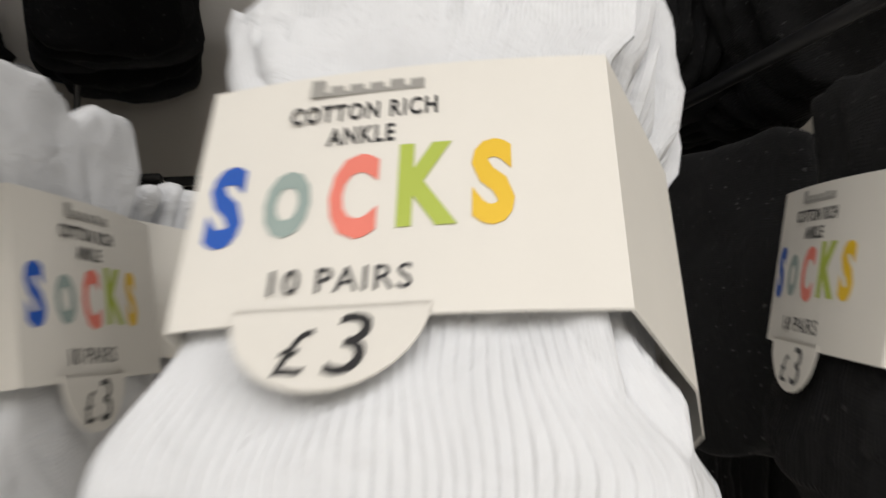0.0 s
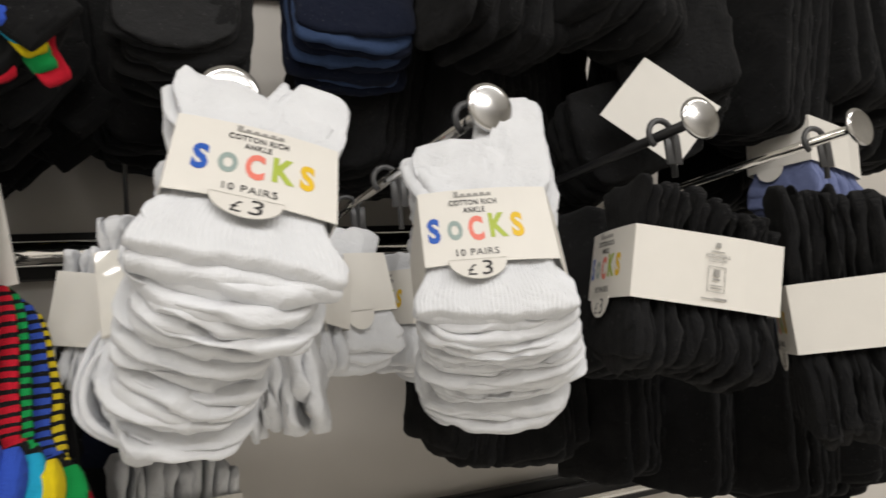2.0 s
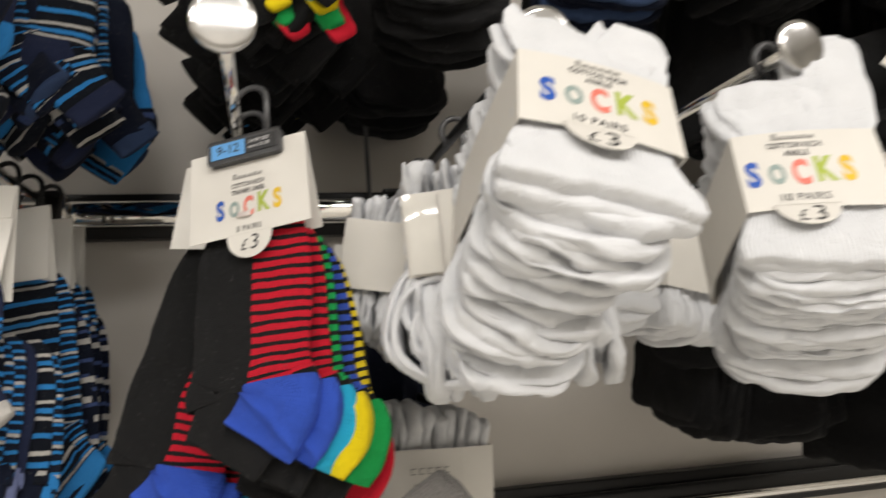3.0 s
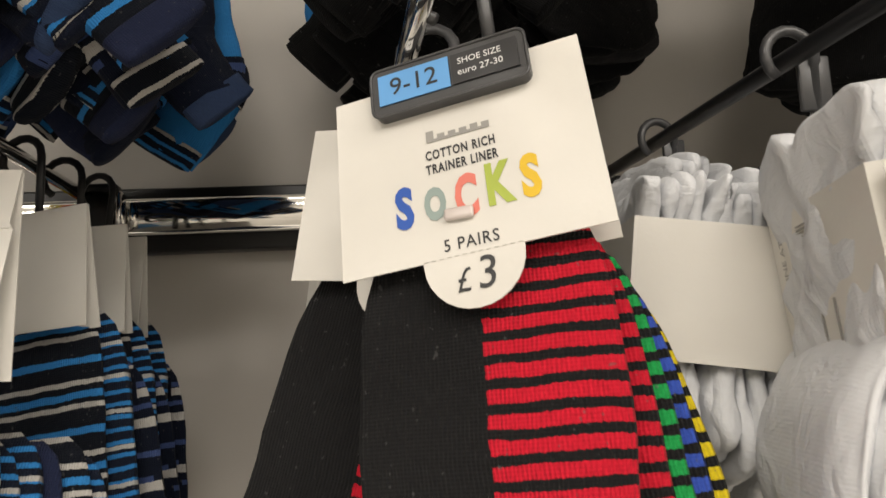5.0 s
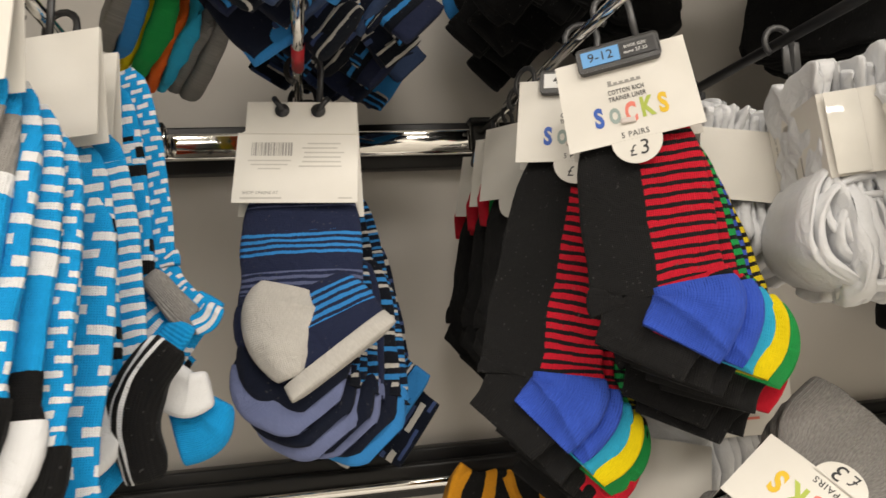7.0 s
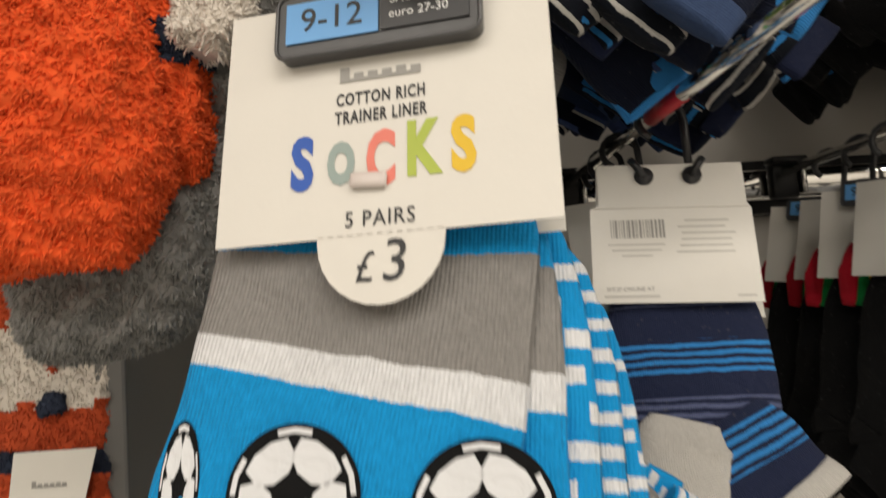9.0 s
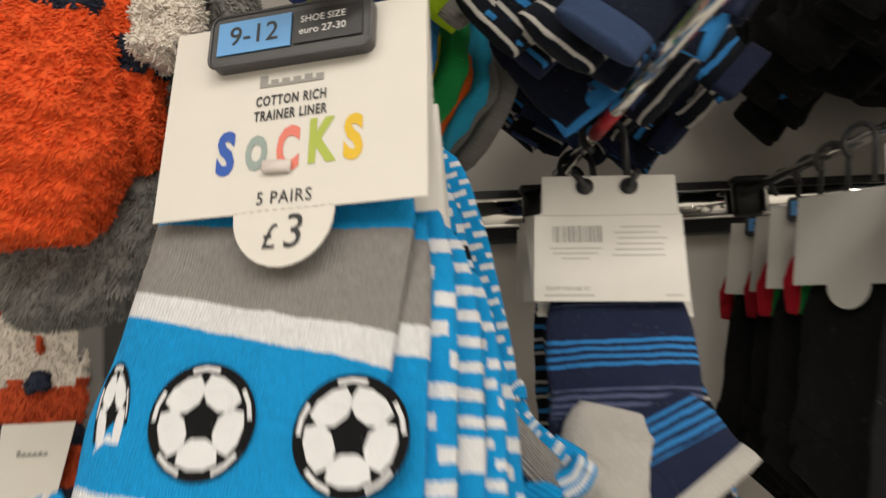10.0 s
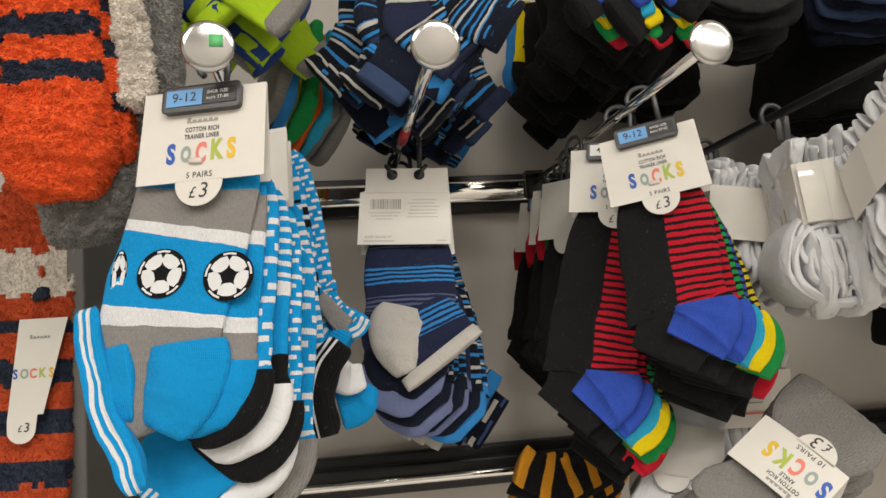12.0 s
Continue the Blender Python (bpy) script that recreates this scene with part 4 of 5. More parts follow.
def folded_pack(m, label, knit_mat, rib_mat=None, w=0.088, d=0.085, layers=10, top=None, low=-0.058, seed=1, band=(0.077, 0.052), front=True, sag=0.010, step=0.0, group="folded sock packs", printed=True, side_print=False, cuff=True, tall=0.07, mats=None, jitter=0.004, wrinkle=0.0019, shift=0.0, taper=-0.05, ahead=0.0055, snug=0.010, lean=0.0, flare=0.0, turn=3.5, belly=0.0):
    p = thing("folded_sock_pack", m, label, "socks", group)
    rng = random.Random(seed)
    th = d / layers
    pin = max(0.0, 1 - (band[0] - snug) / (w * 1.03)) if band else 0.0
    ahead = ahead if band else 0.0
    top = top or (lambda a: tall)
    share_of = [rng.uniform(0.55, 1.45) for _ in range(layers)]
    share_of = [v * layers / sum(share_of) for v in share_of]
    at_y = [th * (sum(share_of[:k]) + share_of[k] / 2) for k in range(layers)]
    for k in range(layers):
        jx, jz, jt = rng.uniform(-jitter, jitter), rng.uniform(-jitter, jitter), rng.uniform(-jitter * 0.7, jitter * 0.7)
        sg = sag * rng.uniform(0.5, 1.2)
        tp = (lambda a, jt=jt, k=k: top(a) + jt - 0.0012 * k)
        bt = (lambda a, jz=jz, sg=sg, k=k: low + (0.012 if k == 0 and cuff else 0) + jz - sg * (1 - a * a) - step * k)
        mat = mats[k % len(mats)] if mats else knit_mat
        out = flare * min(1.0, 2.0 * k / layers)
        s = part("sock", slab_bm(w * rng.uniform(0.95, 1.03) * (1 - taper * k / layers) + out, tp, bt, th * share_of[k] * 1.18, seed * 31 + k, wrinkle=wrinkle, pinch=pin), mat, p)
        s.matrix_basis = Matrix.Translation((jx * (0.3 if band else 1.0) - lean * k / layers + out / 2, at_y[k] + 0.003 - ahead * (1 - k / layers), 0)) @ Matrix.Rotation(radians(rng.uniform(-turn, turn)), 4, "Y") @ Matrix.Rotation(radians(rng.uniform(-3, 3)), 4, "Z")
    if cuff:
        for k, dz in ((0, 0.0), (1, -0.0035)):
            part("cuff", slab_bm(w * (1.0 + 8 * belly), lambda a: -0.004, lambda a, dz=dz: low + dz - 0.002 * math.sin(a * 2.5 + k), 0.011, seed * 17 + k, nx=170, m=22, wrinkle=0.0011, pinch=pin * 0.95, rib=0.00028 if k == 0 else 0.00015, belly=belly), rib_mat or knit_mat, p, "ribbed turned-over cuff").location = (0.001 * k - 0.4 * belly, 0.0055 - ahead + 0.006 * k, 0)
    if band:
        bw, bh = band
        b = band_part(p, bw, d + 0.004, bh, tab=front, shift=shift, flare=flare, tilt=3000 * belly)
        if front and printed:
            k = 1.04 * bw / 0.077
            card_print_band(b, k, shift)
        if side_print:
            side_face(b, bw / 2 + 0.0046, d)
    return p


def card_print_band(b, k, shift=0.0):
    def y(x):
        return band_y(x) - 0.00018

    brand_bars(b, shift - 0.006, 0.0212 * k, 0.0225 * k, 0.0042 * k, y(shift - 0.006))
    for n, line in enumerate(("COTTON RICH", "ANKLE")):
        lettering(line, 0.0052 * k, ink, b, shift - 0.0065, y(shift - 0.0065), (0.0152 - 0.0054 * n) * k, 0.00013, 0.68, name="small_print", spaced=1.16)
    for n, (letter, mat) in enumerate(zip("SOCKS", INKS)):
        size = (0.0215 if letter != "O" else 0.0165) * k
        x = shift - 0.0070 + (-0.0234 + 0.0117 * n) * k
        slope = math.atan(0.0024 * 8 * x / 0.077 ** 2)
        lettering(letter, size, mat, b, x, y(x), (-0.0030 + (0, -0.0008, -0.0006, 0.0008, 0.0006)[n]) * k, 0.00095 * k, GLYPH_WIDE[letter], name="letter", extra=Matrix.Rotation(slope, 4, "Z"))
    lettering("10 PAIRS", 0.0062 * k, ink, b, shift - 0.0085, y(shift - 0.0085), -0.0186 * k, 0.00005, 0.95, name="small_print", spaced=1.12)
    tab_part = [o for o in b.children if o.name.startswith("price_tab")][0]
    price(tab_part, shift - 0.009, y(shift - 0.009) - 0.0006, -0.0318 * k, 1.12 * k)


def side_face(b, x, d):
    """The small print on the wide side of a band."""
    e = Matrix.Rotation(radians(90), 4, "Z")
    c = d * 0.52
    for text, z, s in (("RESPONSIBLE", 0.0105, 0.0034), ("COTTON", 0.0072, 0.0034)):
        lettering(text, s, ink_grey, b, x + 0.0006, c, z, 0.00002, 0.95, name="small_print", extra=e)
    bm = bmesh.new()
    for dy, z, sy, sz in ((0, 0.0030, 0.013, 0.0004), (0, -0.0150, 0.013, 0.0004), (-0.0065, -0.006, 0.0004, 0.018), (0.0065, -0.006, 0.0004, 0.018), (0, -0.0105, 0.009, 0.0006), (0, -0.0125, 0.008, 0.0006), (0, 0.0138, 0.010, 0.0007), (0, 0.0185, 0.0035, 0.0035), (0.004, -0.0200, 0.010, 0.0018), (-0.006, -0.0202, 0.009, 0.0008), (0, -0.0015, 0.0045, 0.0050), (0, -0.0062, 0.0055, 0.0012)):
        box_bm(x + 0.0003, c + dy, z, 0.0003, sy, sz, 0, bm)
    part("small_print", bm, ink_grey, b, smooth=False)


def shoulders(left, dip, right, at=0.1):
    """The top outline of a folded sock: a flat left half, a notch, and a raised right half."""
    def f(a):
        if a < at:
            return left + (dip - left) * max(0.0, 1 - (at - a) / 0.35) ** 2
        return dip + (right - dip) * min(1.0, (a - at) / 0.28) ** 0.7
    return f


A = folded_pack(pose(0.4306, -0.5523, 1.4244, -33.3, 14.1, -3.4) @ Matrix.Scale(1.05, 4), "white ankle socks, ten pairs folded in a tilted paper band", white_knit, white_rib, top=shoulders(0.070, 0.060, 0.086, 0.1), seed=3, sag=0.011, step=0.0010, low=-0.060, layers=25, d=0.100, jitter=0.0062, wrinkle=0.0026, shift=0.006, taper=0.16, lean=0.008, flare=-0.010, snug=0.005, turn=5.5, belly=0.004)
B = folded_pack(pose(0.5729, -0.5223, 1.3994, -26.1, 1.0, -20.1) @ Matrix.Scale(1.022, 4), "white cotton ankle socks, ten pairs folded in a white paper band", white_knit, white_rib, top=shoulders(0.074, 0.072, 0.112, 0.15), seed=7, sag=0.010, step=0.0010, low=-0.057, layers=22, d=0.090, jitter=0.0062, wrinkle=0.0026, taper=0.10, lean=-0.001, flare=0.015, snug=0.005, turn=5.5, belly=0.0055)


def band_hook(m, h, dark=True):
    """A plastic hook from a pack's band up over its bar."""
    p = thing("pack_hook", m, "smoky grey plastic hook of a sock pack on its bar", "hook", "pack hooks")
    pts = [(0.0, 0.006, -h), (0.0, 0.004, -0.004)]
    for k in range(0, 12):
        a = radians(-10 + k * 22)
        pts.append((-0.012 + 0.012 * math.cos(a), 0.002, 0.012 * math.sin(a)))
    part("hook", tube_bm(pts, 0.0026, 8), grey_plastic, p)
    part("plate", box_bm(0.0, 0.004, -0.012, 0.016, 0.0025, 0.026, 0.001), grey_plastic, p)
    return p


for x, y, h in ((0.443, -0.478, 0.045), (0.612, -0.468, 0.045), (0.796, -0.455, 0.035), (0.979, -0.455, 0.035), (0.443, -0.30, 0.045), (0.612, -0.30, 0.045), (0.443, -0.16, 0.04), (0.612, -0.18, 0.04)):
    band_hook(pose(x, y, ROD_Z + 0.001, 0, 0, random.uniform(-15, 15)), h)

# white packs further back on the same hooks, turned on their sides
folded_pack(pose(0.440, -0.335, 1.400, -12, -4, -62), "white folded ankle socks in a paper band seen from the side", white_knit, white_rib, seed=11, top=shoulders(0.045, 0.04, 0.05), low=-0.060, side_print=False, d=0.10)
turned = folded_pack(pose(0.4854, -0.4200, 1.3910, -4, 3, 75), "white folded ankle socks in a paper band, turned to the side", white_knit, white_rib, seed=12, top=shoulders(0.062, 0.056, 0.066), low=-0.088, d=0.116, layers=17, jitter=0.008, cuff=False, wrinkle=0.0026)
rng_w = random.Random(77)
for q, radius in enumerate((0.038, 0.0325, 0.027, 0.0215, 0.016, 0.0105, 0.005)):
    spine = [(0.078, radius * 0.96)] + [(0.100 + radius * (1.0 + 0.07 * rng_w.uniform(-1, 1)) * math.cos(radians(g)), radius * math.sin(radians(g))) for g in (75, 45, 10, -25, -60, -85)] + [(0.080, -radius * 1.02)]
    fold_end = part("sock", sock_bm(spine, [0.0080] * 8, [0.066, 0.072, 0.076, 0.078, 0.076, 0.074, 0.070, 0.066], 120 + q, n=60, m=40, wrinkle=0.0024), white_knit, turned, "loose folded sock end")
    fold_end.matrix_basis = Matrix.Translation((rng_w.uniform(-0.006, 0.004), 0, -0.060)) @ Matrix.Rotation(radians(90), 4, "Z") @ Matrix.Rotation(radians(rng_w.uniform(-12, 2)), 4, "Y")
turned_band = [o for o in turned.children if o.name.startswith("paper_band")][0]
end = Matrix.Rotation(radians(180), 4, "Z")
lettering("SHOP ONLINE AT", 0.0050, ink_grey, turned_band, 0.0290, 0.1208, 0.0, 0.00002, 0.9, turn=-90, name="small_print", extra=end)
bb, rng_b, zz = bmesh.new(), random.Random(8), -0.004
while zz < 0.020:
    wide = rng_b.choice((0.0004, 0.0007, 0.0011))
    box_bm(0.008, 0.1203, zz + wide / 2, 0.012, 0.0003, wide, 0, bb)
    zz += wide + rng_b.choice((0.0005, 0.0008))
part("barcode", bb, ink_grey, turned_band, smooth=False)
lb = bmesh.new()
for q in range(4):
    box_bm(0.018 - 0.011 * q, 0.1203, -0.013, 0.0013, 0.0003, (0.020, 0.012, 0.016, 0.010)[q], 0, lb)
part("small_print", lb, ink_grey, turned_band, smooth=False)
part("clear_tape", box_bm(-0.0447, 0.108, 0.0, 0.0004, 0.020, 0.050, 0.0001), plain("clear_glossy_tape", (0.70, 0.68, 0.63), 0.08, coat=0.8), turned_band, "strip of glossy clear tape")
folded_pack(pose(0.560, -0.300, 1.395, -8, -3, 24), "white folded ankle socks with a plain paper band", white_knit, white_rib, seed=13, low=-0.06, d=0.10, tall=0.05, printed=False)
folded_pack(pose(0.620, -0.240, 1.385, -10, 3, -70), "white folded ankle socks in a paper band seen from the side", white_knit, white_rib, seed=14, low=-0.062, d=0.10, tall=0.048)
folded_pack(pose(0.395, -0.190, 1.412, -6, 2, -82), "white folded ankle socks with loops upward in a plain band", white_knit, white_rib, seed=15, low=-0.080, d=0.10, tall=0.055, layers=17, jitter=0.007, printed=False, front=False, band=(0.077, 0.026), cuff=False)
folded_pack(pose(0.343, -0.300, 1.383, -10, -6, -98), "white folded ankle socks with loops upward in a plain band", white_knit, white_rib, seed=16, low=-0.058, d=0.074, tall=0.050, layers=14, band=(0.077, 0.052), printed=False, front=False, cuff=False, jitter=0.007)

# black packs
folded_pack(pose(0.7172, -0.4627, 1.3816, -12.8, 2.2, -104.1), "black cotton ankle socks folded in a white band, side outward", black_knit, black_knit, seed=21, d=0.104, w=0.09, low=-0.066, tall=0.062, side_print=True, layers=19, jitter=0.006, mats=[black_knit, charcoal_knit])
folded_pack(pose(0.8560, -0.4910, 1.3290, 1, 1, -130), "black cotton ankle socks folded in a white band beside the first", black_knit, black_knit, seed=22, d=0.150, w=0.09, low=-0.085, tall=0.100, side_print=True, layers=24, jitter=0.006, mats=[charcoal_knit, black_knit], snug=0.016)
folded_pack(pose(0.760, -0.330, 1.395, -5, 0, -60), "black folded socks behind the front pack", black_knit, black_knit, seed=23, d=0.12, low=-0.09, tall=0.06, band=None, cuff=False)
folded_pack(pose(0.930, -0.300, 1.390, -5, 0, -95), "black folded socks behind the front pack", black_knit, black_knit, seed=24, d=0.12, low=-0.09, tall=0.06, band=None, cuff=False)
folded_pack(pose(0.690, -0.210, 1.38, -5, 0, -40), "black folded socks hanging at the back", black_knit, black_knit, seed=25, d=0.12, low=-0.09, tall=0.06, band=None, cuff=False)


# ---- packs of the row above, whose lower halves hang into view ----
def hung_bundle(x, y, z, label, mats, seed, n=9, spread=0.055, length=0.12, lean=-8, hang=None, w=0.07):
    p = thing("sock_bundle", pose(x, y, z, lean, 0, 0), label, "socks", "upper sock packs")
    rng = random.Random(seed)
    for k in range(n):
        a = (k + 0.5) / n
        dx = (rng.random() - 0.5) * spread
        at = Matrix.Translation((dx, (a - 0.5) * 0.11, rng.uniform(-0.02, 0.015))) @ Matrix.Rotation(radians(rng.uniform(-35, 35)), 4, "Z") @ Matrix.Rotation(radians(rng.uniform(-9, 9)), 4, "Y")
        trainer_sock(p, rng.choice((-1, 1)), mats[k % len(mats)], mats[(k * 2 + 1) % len(mats)], mats[(k + 2) % len(mats)], seed * 11 + k, at, length=length, w=w, thick=0.011)
    top = TOP_Z + 0.008 - z
    header = part("header_card", outline_bm([(-0.04, 0.075), (-0.04, -0.01), (0.04, -0.01), (0.04, 0.075)], 0.0006, y=-0.058), card_white, p, "white card header", smooth=False)
    part("hook", tube_bm([(0.008, 0, -0.02), (0.008, 0, top), (0.004, 0, top + 0.008), (-0.004, 0, top + 0.008), (-0.008, 0, top)], 0.0026, 8), grey_plastic, p)
    return p


BLUES = [navy_check, navy_white, deepnavy_knit, navy_knit, denim_knit, deepnavy_knit, navy_grey_check, sky_knit, navy_white]
hung_bundle(0.045, -0.310, 1.665, "navy and blue patterned trainer socks hanging in a bunch", BLUES, 2, 16, 0.085, 0.115, w=0.056)
hung_bundle(0.075, -0.190, 1.670, "navy and blue patterned trainer socks in the middle of a hook", BLUES, 12, 14, 0.085, 0.115, w=0.056)
hung_bundle(0.090, -0.080, 1.680, "navy and blue patterned trainer socks further back", BLUES, 3, 12, 0.080, 0.115, w=0.056)
lime_blue = knit("lime_blue_stripe_knit", (0.02, 0.05, 0.2), stripes=[(0.022, 0.5, (0.36, 0.55, 0.02), 0, 0.3)])
hung_bundle(-0.075, -0.330, 1.695, "lime and blue striped socks hanging in a bunch", [lime_knit, lime_blue, grey_knit, lime_knit, lime_blue], 4, 12, 0.075, 0.105, w=0.050)
folded_pack(pose(-0.084, -0.215, 1.572, -20, -28, -58), "grey folded socks with bright rainbow soles hanging from above", grey_knit, grey_knit, seed=30, d=0.085, low=-0.060, tall=0.07, band=None, cuff=False, w=0.085, layers=8, mats=[grey_knit, sky_knit, yellow_knit, green_knit, orange_knit, cyan_knit, grey_knit, grey_knit], jitter=0.008)
hung_bundle(0.270, -0.285, 1.705, "black socks with coloured toes hanging in a bunch", [black_knit, charcoal_knit], 6, 12, 0.085, 0.10, w=0.060)
hung_bundle(0.290, -0.150, 1.715, "black socks hanging in a bunch behind", [black_knit, charcoal_knit, black_knit, black_knit], 16, 12, 0.085, 0.11, w=0.060)
hung_bundle(0.290, -0.065, 1.715, "black socks with a few bright toes at the back", [black_knit, black_knit, black_knit, black_knit, yellow_knit, black_knit, sky_knit], 17, 9, 0.07, 0.11, w=0.056)
rb = thing("toe_bundle", pose(0.255, -0.352, 1.580), "rainbow sock toes fanned out above the rail", "socks", "coloured toes")
for g, gx in ((0, -0.028), (1, 0.014), (2, 0.048)):
    for k, mat in enumerate((royal_knit, cyan_knit, yellow_knit, green_knit, red_knit)):
        part("toe", sock_bm([(gx + 0.006 * k, 0.05), (gx + 0.001 + 0.006 * k, 0.012), (gx + 0.010 + 0.007 * k, -0.010 - 0.001 * k)], [0.024, 0.024, 0.019], [0.010] * 3, g * 7 + k, n=16), mat, rb).location = (0.0, 0.006 * k, 0.014 * (2 - k) * 0.5)
part("hook", tube_bm([(0.0, 0.03, 0.03), (0.0, 0.03, 0.294), (-0.008, 0.03, 0.292)], 0.0026, 8), grey_plastic, rb)
# Every other layer is darker: fold shading put into these two packs' colours.
folded_pack(pose(0.432, -0.275, 1.692, -20, 4, -12), "dark grey folded socks hanging from the hook above", darkgrey_knit, darkgrey_knit, seed=31, d=0.09, low=-0.075, tall=0.12, band=None, cuff=False, mats=[darkgrey_knit, charcoal_knit], w=0.105, sag=0.016, jitter=0.011, layers=12)
folded_pack(pose(0.425, -0.075, 1.662, -14, -4, 10), "dark grey folded socks hanging behind", charcoal_knit, charcoal_knit, seed=32, d=0.09, low=-0.065, tall=0.12, band=None, cuff=False, mats=[charcoal_knit, darkgrey_knit], w=0.11, sag=0.014, jitter=0.011, layers=12)
folded_pack(pose(0.590, -0.290, 1.690, -16, 3, -8), "dark navy folded socks hanging from the hook above", deepnavy_knit, deepnavy_knit, seed=33, d=0.09, low=-0.070, tall=0.12, band=None, cuff=False, mats=[deepnavy_knit, denim_knit, deepnavy_knit], w=0.11, sag=0.008, jitter=0.008)
folded_pack(pose(0.600, -0.160, 1.640, -10, 6, -60), "black folded socks hanging behind the navy ones", black_knit, black_knit, seed=34, d=0.12, low=-0.10, tall=0.12, band=None, cuff=False, w=0.17)
folded_pack(pose(0.700, -0.230, 1.610, -10, -8, -75), "black folded socks hanging from the hook above", black_knit, black_knit, seed=35, d=0.12, low=-0.10, tall=0.14, band=None, cuff=False, w=0.12)
tipped = folded_pack(pose(0.880, -0.330, 1.545, -10, 70, -10), "black folded socks tipped on their side by a white card", charcoal_knit, charcoal_knit, seed=36, d=0.10, low=-0.08, tall=0.07, band=None, cuff=False, w=0.10, mats=[charcoal_knit, black_knit])
cd = part("header_card", outline_bm([(-0.040, 0.050), (-0.040, -0.045), (0.040, -0.045), (0.040, 0.050)], 0.0006), card_white, tipped, "white card header", smooth=False)
cd.matrix_basis = tipped.matrix_world.inverted() @ pose(0.857, -0.380, 1.536, -12, -46, -14) @ Matrix.Diagonal((0.98, 1.0, 0.92, 1.0))
folded_pack(pose(0.905, -0.360, 1.640, -14, 4, -30), "black folded socks with fringed edges, hanging from above", charcoal_knit, charcoal_knit, seed=37, d=0.11, low=-0.075, tall=0.12, band=None, cuff=False, w=0.12, mats=[charcoal_knit, black_knit])
folded_pack(pose(1.020, -0.330, 1.625, -10, 8, -75), "black folded socks hanging from above", black_knit, black_knit, seed=38, d=0.11, low=-0.08, tall=0.12, band=None, cuff=False, w=0.12)
for n, (x, y, z, rz) in enumerate(((0.66, -0.12, 1.70, -70), (0.78, -0.16, 1.66, -85), (0.86, -0.12, 1.60, -60), (0.97, -0.18, 1.66, -80), (1.08, -0.20, 1.58, -70), (1.13, -0.34, 1.66, -85), (1.22, -0.30, 1.62, -75), (0.66, -0.33, 1.71, -80), (0.78, -0.37, 1.72, -70))):
    folded_pack(pose(x, y, z, -10, 10 - 7 * (n % 3), rz), "black folded socks hanging close together from above", black_knit, black_knit, seed=110 + n, d=0.12, low=-0.085, tall=0.12, band=None, cuff=False, w=0.10, layers=9, jitter=0.011, mats=[black_knit, charcoal_knit])
folded_pack(pose(1.070, -0.330, 1.520, -10, 0, -80), "lilac grey folded socks in a white band", lilac_knit, lilac_knit, seed=39, d=0.09, low=-0.07, tall=0.03, printed=False)


# ---- the row below ----
rod_thing(0.435, 1.262, tip=-0.15, dark=True, disc=False)
lw = folded_pack(pose(0.366, -0.190, 1.200, -2, 0, -84), "white folded socks with loops upward in the lower row", white_knit, white_rib, seed=41, d=0.095, low=-0.10, tall=0.068, band=(0.077, 0.060), printed=False, front=False, cuff=False)
lw_band = [o for o in lw.children if o.name.startswith("paper_band")][0]
cb = bmesh.new()
for q in range(5):
    box_bm(0.0438, 0.024 + 0.0075 * q, 0.010, 0.0003, 0.0044, 0.0009, 0, cb)
    box_bm(0.0438, 0.024 + 0.0075 * q, 0.0145, 0.0003, 0.0044, 0.0009, 0, cb)
    box_bm(0.0438, 0.0220 + 0.0075 * q, 0.0122, 0.0003, 0.0007, 0.0050, 0, cb)
for q, (ln, z) in enumerate(((0.030, 0.001), (0.036, -0.004))):
    box_bm(0.0438, 0.040, z, 0.0003, ln, 0.0014, 0, cb)
part("small_print", cb, ink_grey, lw_band, smooth=False)
wb = bmesh.new()
box_bm(0.0438, 0.044, -0.015, 0.0003, 0.034, 0.0022, 0, wb)
part("small_print", wb, ink_coral, lw_band, smooth=False)
folded_pack(pose(0.300, -0.290, 1.160, -25, 10, -20), "white folded socks in a paper band in the lower row", white_knit, white_rib, seed=42, d=0.09, low=-0.06, tall=0.065, printed=False)
gp = folded_pack(pose(0.338, -0.400, 1.160, -34, 0, -15) @ pose(0, 0, 0, 0, -130, 0), "grey marl ankle socks in a white paper band, lying upside down", grey_knit, grey_knit, seed=43, d=0.08, low=-0.085, tall=0.075, layers=8)
folded_pack(pose(0.310, -0.345, 1.090, -25, 60, -10), "grey marl folded socks in the lower row", grey_knit, grey_knit, seed=44, d=0.08, low=-0.07, tall=0.06, layers=7, band=None, cuff=False)
for n, (x, y, z, rz, tilt) in enumerate(((0.690, -0.150, 1.300, -85, 6), (0.760, -0.190, 1.290, -65, -4), (0.840, -0.220, 1.265, -80, 0), (0.910, -0.260, 1.245, -70, 5), (0.980, -0.300, 1.230, -85, 0), (0.890, -0.120, 1.290, -60, 0), (0.780, -0.080, 1.300, -75, 0), (1.050, -0.330, 1.240, -70, 0))):
    folded_pack(pose(x, y, z, -8, tilt, rz), "black folded socks hanging in the lower row", black_knit, black_knit, seed=50 + n, d=0.11, low=-0.078, tall=0.07, band=None, cuff=False, w=0.11, sag=0.004, layers=14, jitter=0.010, mats=[black_knit, charcoal_knit])
ob = thing("sock_bundle", pose(0.262, -0.180, 1.120, -20, 75, 0), "black socks with amber bands lying in the lower row", "socks", "lower sock packs")
